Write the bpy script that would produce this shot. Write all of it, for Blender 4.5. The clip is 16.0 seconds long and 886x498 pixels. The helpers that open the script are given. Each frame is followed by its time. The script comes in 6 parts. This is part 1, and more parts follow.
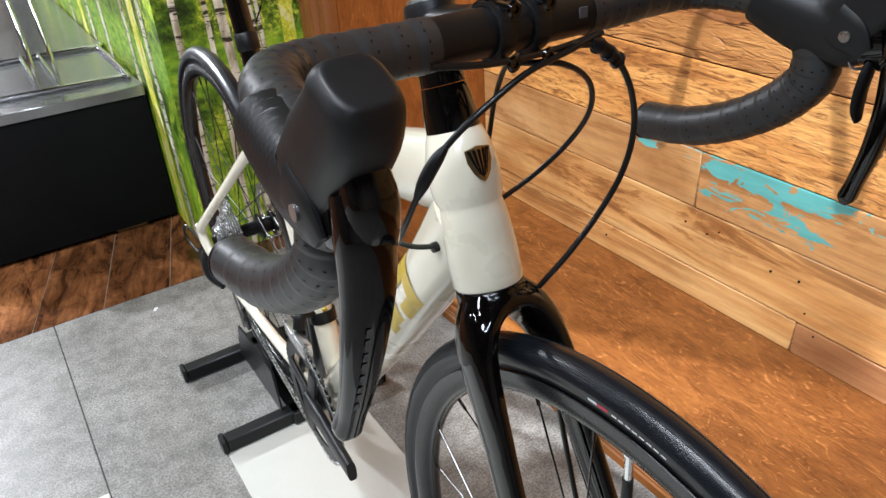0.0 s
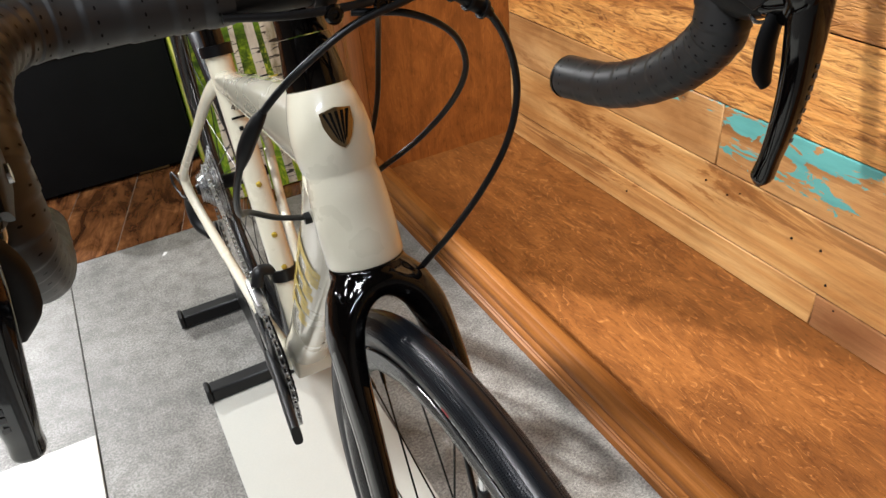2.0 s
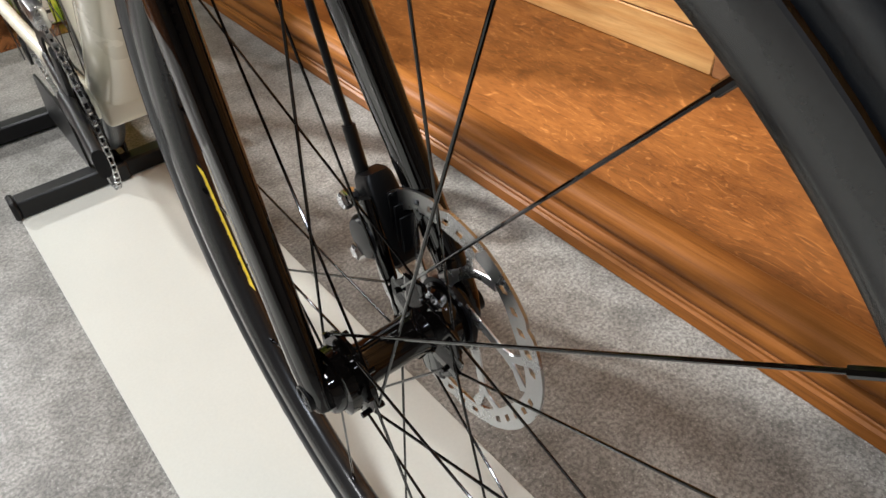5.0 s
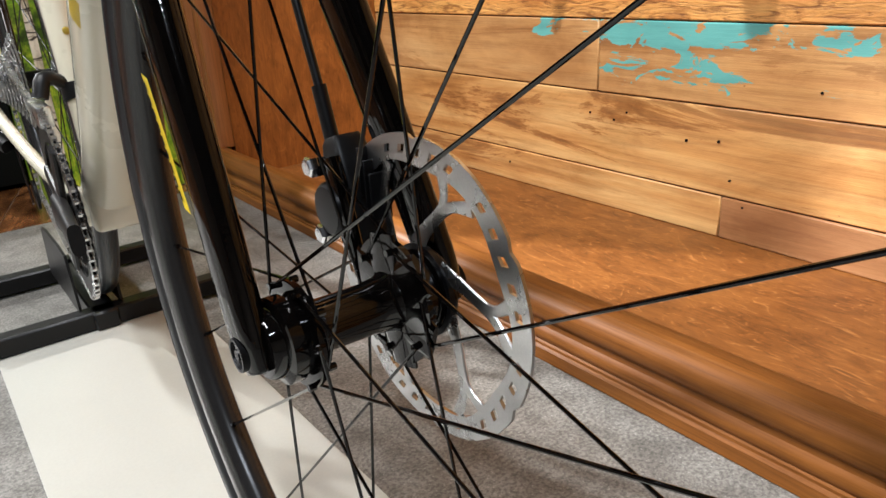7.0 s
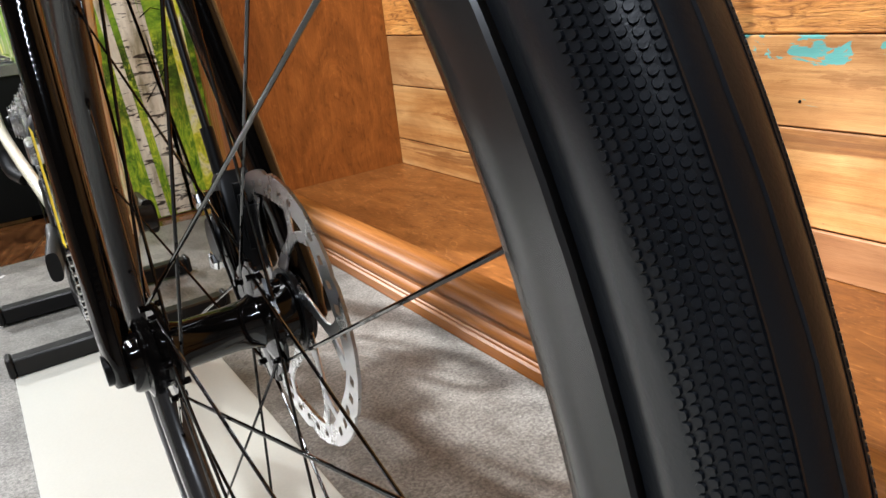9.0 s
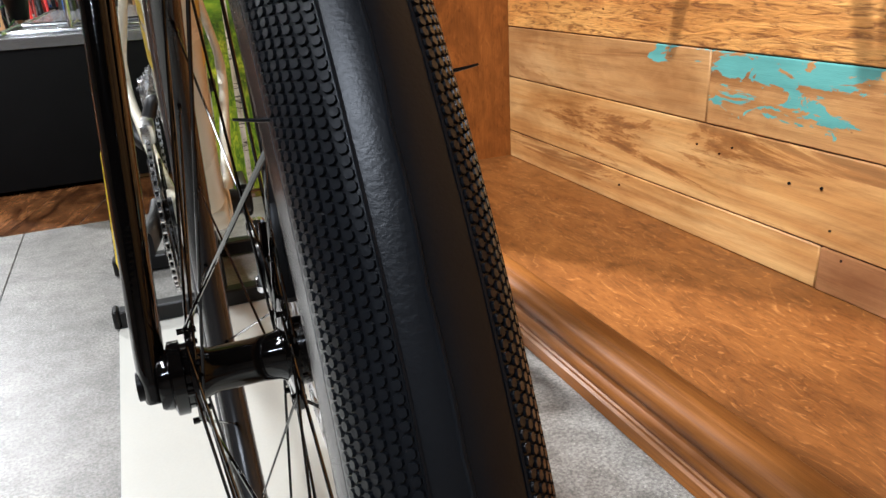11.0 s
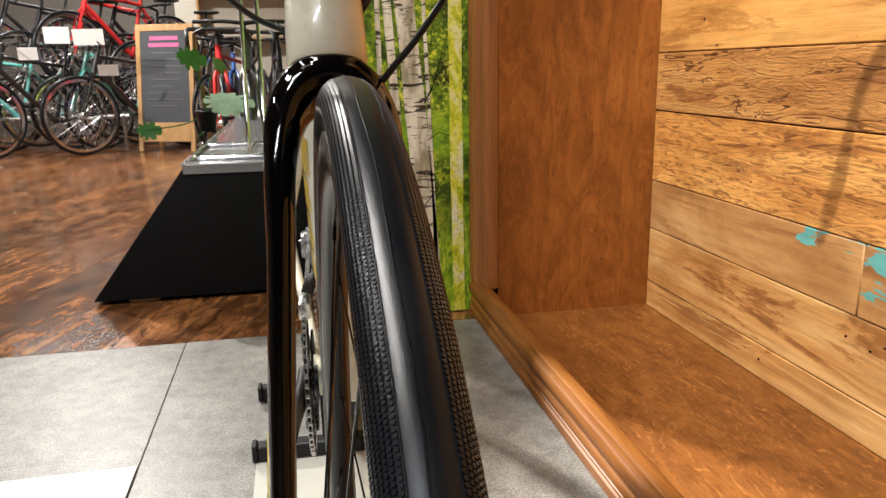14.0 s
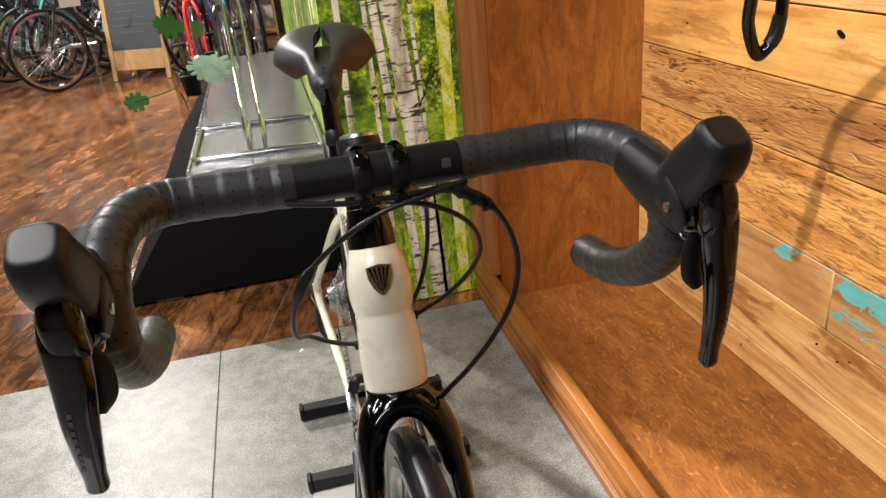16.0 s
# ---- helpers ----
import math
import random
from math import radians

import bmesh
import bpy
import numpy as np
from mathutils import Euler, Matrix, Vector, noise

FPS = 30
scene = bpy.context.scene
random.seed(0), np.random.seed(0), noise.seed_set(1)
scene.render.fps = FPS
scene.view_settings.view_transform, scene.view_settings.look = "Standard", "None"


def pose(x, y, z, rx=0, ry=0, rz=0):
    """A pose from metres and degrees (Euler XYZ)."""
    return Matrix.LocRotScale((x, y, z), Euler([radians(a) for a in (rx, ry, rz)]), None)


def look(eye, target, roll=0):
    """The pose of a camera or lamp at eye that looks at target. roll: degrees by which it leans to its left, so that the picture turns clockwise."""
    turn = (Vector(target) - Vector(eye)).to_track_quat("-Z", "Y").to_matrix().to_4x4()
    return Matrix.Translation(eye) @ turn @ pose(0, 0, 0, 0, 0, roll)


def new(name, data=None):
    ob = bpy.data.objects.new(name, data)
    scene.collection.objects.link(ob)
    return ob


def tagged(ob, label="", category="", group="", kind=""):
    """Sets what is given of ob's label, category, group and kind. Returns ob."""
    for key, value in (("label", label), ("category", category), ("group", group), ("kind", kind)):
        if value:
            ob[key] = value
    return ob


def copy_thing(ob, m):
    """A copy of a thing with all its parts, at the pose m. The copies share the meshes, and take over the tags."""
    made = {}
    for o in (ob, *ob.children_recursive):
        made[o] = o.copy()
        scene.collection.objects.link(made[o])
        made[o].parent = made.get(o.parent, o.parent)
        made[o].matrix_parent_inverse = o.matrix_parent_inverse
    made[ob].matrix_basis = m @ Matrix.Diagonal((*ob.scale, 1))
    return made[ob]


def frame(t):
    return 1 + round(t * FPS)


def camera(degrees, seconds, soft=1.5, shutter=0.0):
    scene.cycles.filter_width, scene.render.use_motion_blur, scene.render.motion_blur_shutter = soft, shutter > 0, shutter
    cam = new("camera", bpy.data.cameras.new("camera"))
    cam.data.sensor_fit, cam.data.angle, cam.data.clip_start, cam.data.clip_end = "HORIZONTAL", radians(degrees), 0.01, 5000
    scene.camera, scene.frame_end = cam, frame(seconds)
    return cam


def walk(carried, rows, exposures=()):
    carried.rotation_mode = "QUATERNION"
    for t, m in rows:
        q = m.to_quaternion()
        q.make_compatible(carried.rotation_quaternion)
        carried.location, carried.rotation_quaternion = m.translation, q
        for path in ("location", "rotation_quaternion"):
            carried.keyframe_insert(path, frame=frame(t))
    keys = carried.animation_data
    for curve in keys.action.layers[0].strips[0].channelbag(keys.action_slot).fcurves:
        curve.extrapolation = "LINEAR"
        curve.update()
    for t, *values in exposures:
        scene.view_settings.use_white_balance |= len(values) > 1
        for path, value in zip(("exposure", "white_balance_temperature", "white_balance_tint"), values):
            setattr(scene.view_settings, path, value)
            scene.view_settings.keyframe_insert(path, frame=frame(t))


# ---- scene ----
from mathutils.bvhtree import BVHTree

cam = camera(62.40, 16.0)
PATH = [
    (0, (-0.2941, -0.2371, 1.0223), (0.6090, 1.2293, 0.0055), -3.55),
    (0.5, (-0.2631, -0.2454, 1.0349), (0.5532, 1.2720, 0.0195), -3.85),
    (1, (-0.2146, -0.2547, 1.0468), (0.5276, 1.2855, 0.0091), -4.31),
    (1.5, (-0.1681, -0.2544, 1.0370), (0.5336, 1.2778, -0.0400), -4.89),
    (2, (-0.1350, -0.2563, 1.0000), (0.5603, 1.2370, -0.1343), -5.38),
    (2.5, (-0.1230, -0.2567, 0.9635), (0.5947, 1.1792, -0.2294), -5.64),
    (3, (-0.1318, -0.2460, 0.9099), (0.6339, 1.1113, -0.3437), -5.56),
    (3.5, (-0.1405, -0.2306, 0.8288), (0.6875, 1.0409, -0.4742), -5.01),
    (4, (-0.1382, -0.2316, 0.7663), (0.7237, 0.9769, -0.5741), -4.87),
    (6.3, (-0.1409, -0.2714, 0.5316), (0.8680, 1.1410, -0.4620), -3.35),
    (6.5, (-0.1389, -0.2690, 0.5159), (0.9051, 1.1809, -0.3829), -3.30),
    (7, (-0.1478, -0.2813, 0.4965), (0.9376, 1.2316, -0.2336), -3.63),
    (7.5, (-0.1469, -0.3012, 0.4940), (0.9285, 1.2466, -0.1750), -4.49),
    (8, (-0.1348, -0.3236, 0.4949), (0.9076, 1.2497, -0.1671), -5.53),
    (8.5, (-0.1091, -0.3477, 0.4959), (0.9049, 1.2398, -0.1762), -5.83),
    (8.7, (-0.0966, -0.3610, 0.4993), (0.9041, 1.2334, -0.1765), -6.21),
    (10.8, (-0.0350, -0.3817, 0.5443), (0.6976, 1.3202, -0.2086), -3.06),
    (11, (-0.0303, -0.3806, 0.5465), (0.6605, 1.3510, -0.1776), -3.06),
    (11.5, (-0.0193, -0.3829, 0.5441), (0.5448, 1.3941, -0.1800), -3.22),
    (12, (-0.0150, -0.3735, 0.5668), (0.4511, 1.4342, -0.1510), -2.77),
    (12.5, (-0.0133, -0.3688, 0.5923), (0.3865, 1.4674, -0.0925), -2.06),
    (13, (-0.0182, -0.3833, 0.6180), (0.3571, 1.4869, 0.0168), -1.46),
    (13.5, (-0.0195, -0.3795, 0.6464), (0.3470, 1.5124, 0.1110), -1.06),
    (14, (-0.0258, -0.3829, 0.6889), (0.3521, 1.5216, 0.2093), -0.98),
    (14.5, (-0.0413, -0.3767, 0.7781), (0.3473, 1.5220, 0.2842), -1.55),
    (15, (-0.0543, -0.3825, 0.8835), (0.3455, 1.4870, 0.2960), -3.17),
    (15.5, (-0.0592, -0.3879, 0.9828), (0.3326, 1.4403, 0.2728), -4.54),
    (16, (-0.0605, -0.3874, 1.0746), (0.3106, 1.3966, 0.2502), -5.55),
]
# the film's own exposure and white balance drift
DRIFT = ((0.0, 0.08, 5550, 10), (2.5, -0.10, 5950, 10), (6.5, -0.03, 5950, 10), (8.7, 0.15, 5850, 10), (10.8, 0.05, 5750, 10), (11.5, 0.0, 5700, 10), (13.0, 0.05, 6150, 10), (14.5, 0.0, 6400, 10), (16.0, 0.05, 6250, 10))
walk(cam, [(t, look(eye, target, roll)) for t, eye, target, roll in PATH], DRIFT)

# ---- world and lamps ----
world = bpy.data.worlds.new("shop_air")
scene.world = world
world.use_nodes = True
world.node_tree.nodes["Background"].inputs[0].default_value = (1.0, 0.93, 0.84, 1)
world.node_tree.nodes["Background"].inputs[1].default_value = 0.05


def area(name, eye, target, sx, sy, watts, col=(1.0, 0.955, 0.89)):
    lamp = bpy.data.lights.new(name, "AREA")
    lamp.shape, lamp.size, lamp.size_y, lamp.energy, lamp.color = "RECTANGLE", sx, sy, watts, col
    ob = new(name, lamp)
    ob.matrix_world = look(eye, target)
    return ob


def spot(name, eye, target, watts, radius, cone, col=(1.0, 0.94, 0.86), blend=0.5):
    lamp = bpy.data.lights.new(name, "SPOT")
    lamp.energy, lamp.shadow_soft_size, lamp.spot_size, lamp.spot_blend, lamp.color = watts, radius, radians(cone), blend, col
    ob = new(name, lamp)
    ob.matrix_world = look(eye, target)
    return ob


spot("ceiling_spot", (-0.27, 0.09, 2.6), (0.93, 0.72, 0.90), 375, 0.018, 42, blend=0.6)
spot("ceiling_spot_back", (-1.45, 4.05, 2.5), (0.68, 0.22, 0.02), 3000, 0.06, 10.5, blend=0.7)
area("ceiling_lamp", (-1.0, 0.30, 2.65), (-1.0, 0.30, 0), 0.25, 1.4, 71)
# unseen fill spot added to lift the aisle floor
spot("fill_spot_aisle", (-1.45, 4.4, 2.65), (-1.35, 3.6, 0), 520, 0.05, 120)
# unseen cool fill added behind the camera, in place of daylight
area("fill_lamp_front", (-1.2, -1.6, 2.65), (-1.2, -1.6, 0), 1.2, 0.06, 38, (0.96, 0.98, 1.0))
# unseen side fill, added to lighten the floor left of the bicycle
area("fill_lamp_side", (-2.6, 1.2, 2.65), (-2.6, 1.2, 0), 0.06, 1.2, 42)
# unseen spot added to light the parked bicycles and glint on the planks
spot("fill_spot_north", (-2.0, 5.9, 2.65), (-1.8, 6.6, 0), 420, 0.06, 130)
# unseen strip added so the planks mirror a bright streak
area("streak_lamp_north", (-1.7, 8.2, 2.7), (-1.7, 8.2, 0), 3.2, 0.14, 60)
# another unseen fill spot, added for the far left of the shop
spot("fill_spot_far", (-4.6, 4.4, 2.65), (-3.6, 4.4, 0), 420, 0.06, 130)


# ---- materials ----
def material(name):
    m = bpy.data.materials.new(name)
    m.use_nodes = True
    nt = m.node_tree
    return m, nt, nt.nodes["Principled BSDF"]


def node(nt, kind, **values):
    n = nt.nodes.new(kind)
    for key, v in values.items():
        if key == "operation":
            n.operation = v
        elif key == "blend":
            n.data_type, n.blend_type = "RGBA", v
        else:
            n.inputs[key].default_value = v
    return n


def ramp(nt, fac, stops):
    r = nt.nodes.new("ShaderNodeValToRGB")
    while len(r.color_ramp.elements) < len(stops):
        r.color_ramp.elements.new(0.5)
    for e, (p, c) in zip(r.color_ramp.elements, stops):
        e.position, e.color = p, (*c, 1) if len(c) == 3 else c
    nt.links.new(fac, r.inputs[0])
    return r.outputs[0]


def coords(nt, scale=(1, 1, 1), shift=False, turn=(0, 0, 0)):
    tc = nt.nodes.new("ShaderNodeTexCoord")
    mp = node(nt, "ShaderNodeMapping", Scale=scale, Rotation=[radians(a) for a in turn])
    nt.links.new(tc.outputs["Object"], mp.inputs[0])
    if shift:
        info = nt.nodes.new("ShaderNodeObjectInfo")
        mul = node(nt, "ShaderNodeMath", operation="MULTIPLY")
        mul.inputs[1].default_value = 37.0
        nt.links.new(info.outputs["Random"], mul.inputs[0])
        nt.links.new(mul.outputs[0], mp.inputs["Location"])
    return mp.outputs[0]


def noise_at(nt, vec, scale, detail=6, rough=0.6, distortion=0.0):
    n = node(nt, "ShaderNodeTexNoise", Scale=scale, Detail=detail, Roughness=rough, Distortion=distortion)
    nt.links.new(vec, n.inputs["Vector"])
    return n.outputs[0]


def mixed(nt, blend, fac, a, b):
    m = node(nt, "ShaderNodeMix", blend=blend)
    for sock, v in ((m.inputs[0], fac), (m.inputs[6], a), (m.inputs[7], b)):
        if isinstance(v, bpy.types.NodeSocket):
            nt.links.new(v, sock)
        else:
            sock.default_value = (*v, 1) if isinstance(v, tuple) else v
    return m.outputs[2]


def bumped(nt, bsdf, height, strength, distance):
    b = node(nt, "ShaderNodeBump", Strength=strength, Distance=distance)
    nt.links.new(height, b.inputs["Height"])
    nt.links.new(b.outputs[0], bsdf.inputs["Normal"])


def plain(name, col, rough=0.5, metal=0.0, var=0.12, fine=400, coarse=14, bump=0.0, coat=0.0, rough_var=0.08, spec=0.5):
    """A material with fine grain and coarse mottling."""
    m, nt, b = material(name)
    v = coords(nt)
    f, c = noise_at(nt, v, fine, 4), noise_at(nt, v, coarse, 5)
    dark, light = tuple(x * (1 - var) for x in col), tuple(min(1, x * (1 + var)) for x in col)
    tone = mixed(nt, "MIX", 0.5, ramp(nt, f, [(0.3, dark), (0.7, light)]), ramp(nt, c, [(0.3, dark), (0.7, light)]))
    nt.links.new(tone, b.inputs["Base Color"])
    r = node(nt, "ShaderNodeMapRange")
    nt.links.new(c, r.inputs[0])
    r.inputs[3].default_value, r.inputs[4].default_value = max(0.02, rough - rough_var), min(1, rough + rough_var)
    nt.links.new(r.outputs[0], b.inputs["Roughness"])
    b.inputs["Metallic"].default_value = metal
    b.inputs["Specular IOR Level"].default_value = spec
    if coat:
        b.inputs["Coat Weight"].default_value, b.inputs["Coat Roughness"].default_value = coat, 0.04
    if bump:
        bumped(nt, b, f, bump, 0.0006)
    return m


def wood(name, dark, mid, light, along="y", rough=0.4, figure=9.0, coat=0.0, bump=0.15, spread=0.0, pores=1.0):
    """Wood with long grain along one axis, pores and a slow drift of tone; spread varies it from piece to piece."""
    m, nt, b = material(name)
    stretch = {"x": (0.12, 1, 1), "y": (1, 0.12, 1), "z": (1, 1, 0.12)}[along]
    hair = {"x": (0.02, 1, 1), "y": (1, 0.02, 1), "z": (1, 1, 0.02)}[along]
    v = coords(nt, stretch, True)
    grain = noise_at(nt, v, figure, 8, 0.65, 1.6)
    fibre = noise_at(nt, coords(nt, hair, True), 420, 5, 0.7)
    slow = noise_at(nt, coords(nt, (1, 1, 1), True), 3.0, 3)
    tone = ramp(nt, grain, [(0.28, dark), (0.5, mid), (0.74, light)])
    tone = mixed(nt, "MULTIPLY", 0.55 * pores, tone, ramp(nt, fibre, [(0.36, (0.45, 0.4, 0.36)), (0.58, (1, 1, 1))]))
    tone = mixed(nt, "MULTIPLY", 0.5, tone, ramp(nt, slow, [(0.3, (0.7, 0.66, 0.62)), (0.7, (1, 1, 1))]))
    if spread:
        info = nt.nodes.new("ShaderNodeObjectInfo")
        tone = mixed(nt, "MULTIPLY", 1.0, tone, ramp(nt, info.outputs["Random"], [(0, (1 - spread,) * 3), (1, (1.0, 0.97, 0.93))]))
    nt.links.new(tone, b.inputs["Base Color"])
    b.inputs["Roughness"].default_value = rough
    if coat:
        b.inputs["Coat Weight"].default_value, b.inputs["Coat Roughness"].default_value = coat, 0.07
    bumped(nt, b, mixed(nt, "MIX", 0.5, grain, fibre), bump, 0.002)
    return m


M_CREAM = plain("cream_gloss_paint", (0.70, 0.66, 0.52), 0.28, 0, 0.03, 900, 6, 0, 1.0)
M_GLOSS = plain("black_gloss_paint", (0.0018, 0.0015, 0.0014), 0.06, 0, 0.2, 700, 12, 0, 0, rough_var=0.03, spec=0.5)
M_RUBBER = plain("tyre_rubber", (0.0050, 0.0062, 0.0085), 0.31, 0, 0.2, 1100, 30, 0.12, spec=0.42)
M_HOOD = plain("hood_rubber", (0.0070, 0.0068, 0.0068), 0.44, 0, 0.12, 1800, 40, 0.06, spec=0.32)
M_ALLOY = plain("black_anodised_alloy", (0.004, 0.004, 0.0045), 0.3, 0.0, 0.15, 500, 20, spec=0.22)
M_SATIN = plain("satin_black_paint", (0.0035, 0.0035, 0.0038), 0.42, 0, 0.2, 600, 18, 0.05, spec=0.35)
M_RIM = plain("rim_black_anodised", (0.015, 0.0146, 0.0146), 0.22, 0.0, 0.15, 500, 12, rough_var=0.05, spec=0.45)
M_STEEL = plain("brushed_steel", (0.55, 0.55, 0.55), 0.28, 1.0, 0.12, 900, 25, 0.05)
M_CHROME = plain("bright_chrome", (0.75, 0.75, 0.76), 0.12, 1.0, 0.05, 300, 10)
M_BRONZE = plain("bronze_badge", (0.40, 0.31, 0.17), 0.2, 1.0, 0.1, 600, 30)
M_CABLE = plain("cable_sheath", (0.0035, 0.0035, 0.0038), 0.35, 0, 0.1, 900, 40)
M_GOLD = plain("gold_lettering", (0.50, 0.36, 0.035), 0.35, 0.0, 0.05, 500, 10, 0, 0.2)
M_GREY = plain("grey_lettering", (0.07, 0.07, 0.073), 0.4)
M_WHITE = plain("white_lettering", (0.75, 0.75, 0.74), 0.5)
M_INK = plain("black_ink", (0.002, 0.002, 0.002), 0.6, spec=0.15)
M_RED = plain("red_print", (0.5, 0.02, 0.04), 0.5)
M_YELLOW = plain("yellow_sticker", (0.78, 0.56, 0.02), 0.4)
M_MOULD = wood("stained_moulding", (0.165, 0.056, 0.010), (0.235, 0.087, 0.017), (0.30, 0.122, 0.027), "y", 0.46, 9, 0.0, 0.06)
M_MOULD.node_tree.nodes["Principled BSDF"].inputs["Specular IOR Level"].default_value = 0.14
M_MOULD_UP = wood("stained_post", (0.20, 0.066, 0.014), (0.29, 0.10, 0.023), (0.36, 0.135, 0.034), "z", 0.4, 9, 0.14, 0.06)
M_EASEL = wood("pine_easel", (0.38, 0.2, 0.07), (0.5, 0.29, 0.11), (0.58, 0.37, 0.16), "z", 0.5, 12)
M_SHEET = plain("white_laminate", (0.57, 0.57, 0.515), 0.3, 0, 0.05, 300, 5, 0.02)
M_PLATFORM = plain("black_carpet_board", (0.0065, 0.0065, 0.0070), 0.8, 0, 0.3, 900, 9, 0.3, spec=0.08)
M_STEELTOP = plain("grey_metal_sheet", (0.30, 0.30, 0.31), 0.22, 0.8, 0.1, 300, 5)
M_WALL = plain("shop_wall_paint", (0.34, 0.30, 0.26), 0.8, 0, 0.06, 200, 3, 0.05)
M_TAPE = plain("bar_tape_foam", (0.021, 0.0204, 0.0202), 0.42, 0, 0.15, 1400, 45, 0.08, spec=0.5)
M_GRIP = plain("ribbed_hood_rubber", (0.012, 0.012, 0.0125), 0.42, 0, 0.12, 1800, 40, 0.05)
M_SADDLE = plain("saddle_cover", (0.014, 0.0135, 0.013), 0.45, 0, 0.15, 900, 20, 0.15)
M_GROUT = plain("pale_floor_dust", (0.27, 0.22, 0.165), 0.8, 0, 0.2, 300, 20)
M_JOINT = plain("tile_joint_grout", (0.055, 0.052, 0.048), 0.8, 0, 0.2, 300, 20)
# north wall coloured darker in place of dark clutter, to dim its floor reflection
M_NORTH = plain("wall_darkened_as_clutter", (0.13, 0.115, 0.10), 0.8, 0, 0.2, 60, 2, 0.05)
M_PANEL = plain("pale_panel_paint", (0.62, 0.58, 0.50), 0.7, 0, 0.1, 60, 2, 0.03)
M_CEIL = plain("shop_ceiling", (0.05, 0.048, 0.045), 0.9, 0, 0.05, 200, 3)


def worn_plank():
    """Worn dark hardwood: cloudy brown patches, soft grain along the plank, scuffs, a glossy finish."""
    m, nt, b = material("dark_hardwood")
    cloud = noise_at(nt, coords(nt, (0.45, 1, 1), True), 17, 7, 0.68, 0.8)
    grain = noise_at(nt, coords(nt, (0.10, 1, 1), True), 60, 6, 0.68, 0.6)
    patch = noise_at(nt, coords(nt, (0.8, 1, 1), True), 6, 4, 0.6)
    tone = ramp(nt, cloud, [(0.33, (0.028, 0.011, 0.005)), (0.46, (0.105, 0.044, 0.017)), (0.58, (0.20, 0.088, 0.033)), (0.70, (0.33, 0.155, 0.065))])
    tone = mixed(nt, "MULTIPLY", 0.6, tone, ramp(nt, grain, [(0.36, (0.40, 0.34, 0.28)), (0.56, (1.1, 1.1, 1.1))]))
    tone = mixed(nt, "MULTIPLY", 0.6, tone, ramp(nt, patch, [(0.36, (0.50, 0.44, 0.38)), (0.60, (1.15, 1.12, 1.1))]))
    info = nt.nodes.new("ShaderNodeObjectInfo")
    tone = mixed(nt, "MULTIPLY", 1.0, tone, ramp(nt, info.outputs["Random"], [(0, (0.72, 0.68, 0.65)), (1, (1.5, 1.42, 1.36))]))
    nt.links.new(tone, b.inputs["Base Color"])
    gloss = node(nt, "ShaderNodeMapRange")
    nt.links.new(patch, gloss.inputs[0])
    gloss.inputs[3].default_value, gloss.inputs[4].default_value = 0.08, 0.26
    nt.links.new(gloss.outputs[0], b.inputs["Roughness"])
    bumped(nt, b, mixed(nt, "MIX", 0.5, grain, cloud), 0.22, 0.0012)
    return m


M_PLANK = worn_plank()


def concrete_tile():
    m, nt, b = material("grey_stone_tile")
    v = coords(nt)
    big, mid, fine = noise_at(nt, v, 5, 6), noise_at(nt, v, 24, 8, 0.72), noise_at(nt, v, 230, 4, 0.7)
    tone = ramp(nt, big, [(0.3, (0.165, 0.158, 0.143)), (0.7, (0.300, 0.288, 0.265))])
    tone = mixed(nt, "MULTIPLY", 0.7, tone, ramp(nt, mid, [(0.40, (0.55, 0.54, 0.53)), (0.56, (1, 1, 1))]))
    tone = mixed(nt, "MULTIPLY", 0.45, tone, ramp(nt, fine, [(0.40, (0.14, 0.14, 0.135)), (0.48, (0.80, 0.80, 0.80)), (0.57, (1.7, 1.7, 1.66))]))
    tone = mixed(nt, "ADD", 0.4, tone, ramp(nt, noise_at(nt, v, 300, 2), [(0.63, (0, 0, 0)), (0.69, (0.5, 0.5, 0.48))]))
    nt.links.new(tone, b.inputs["Base Color"])
    b.inputs["Roughness"].default_value = 0.40
    bumped(nt, b, mixed(nt, "MIX", 0.6, mid, fine), 0.30, 0.002)
    return m


M_TILE = concrete_tile()


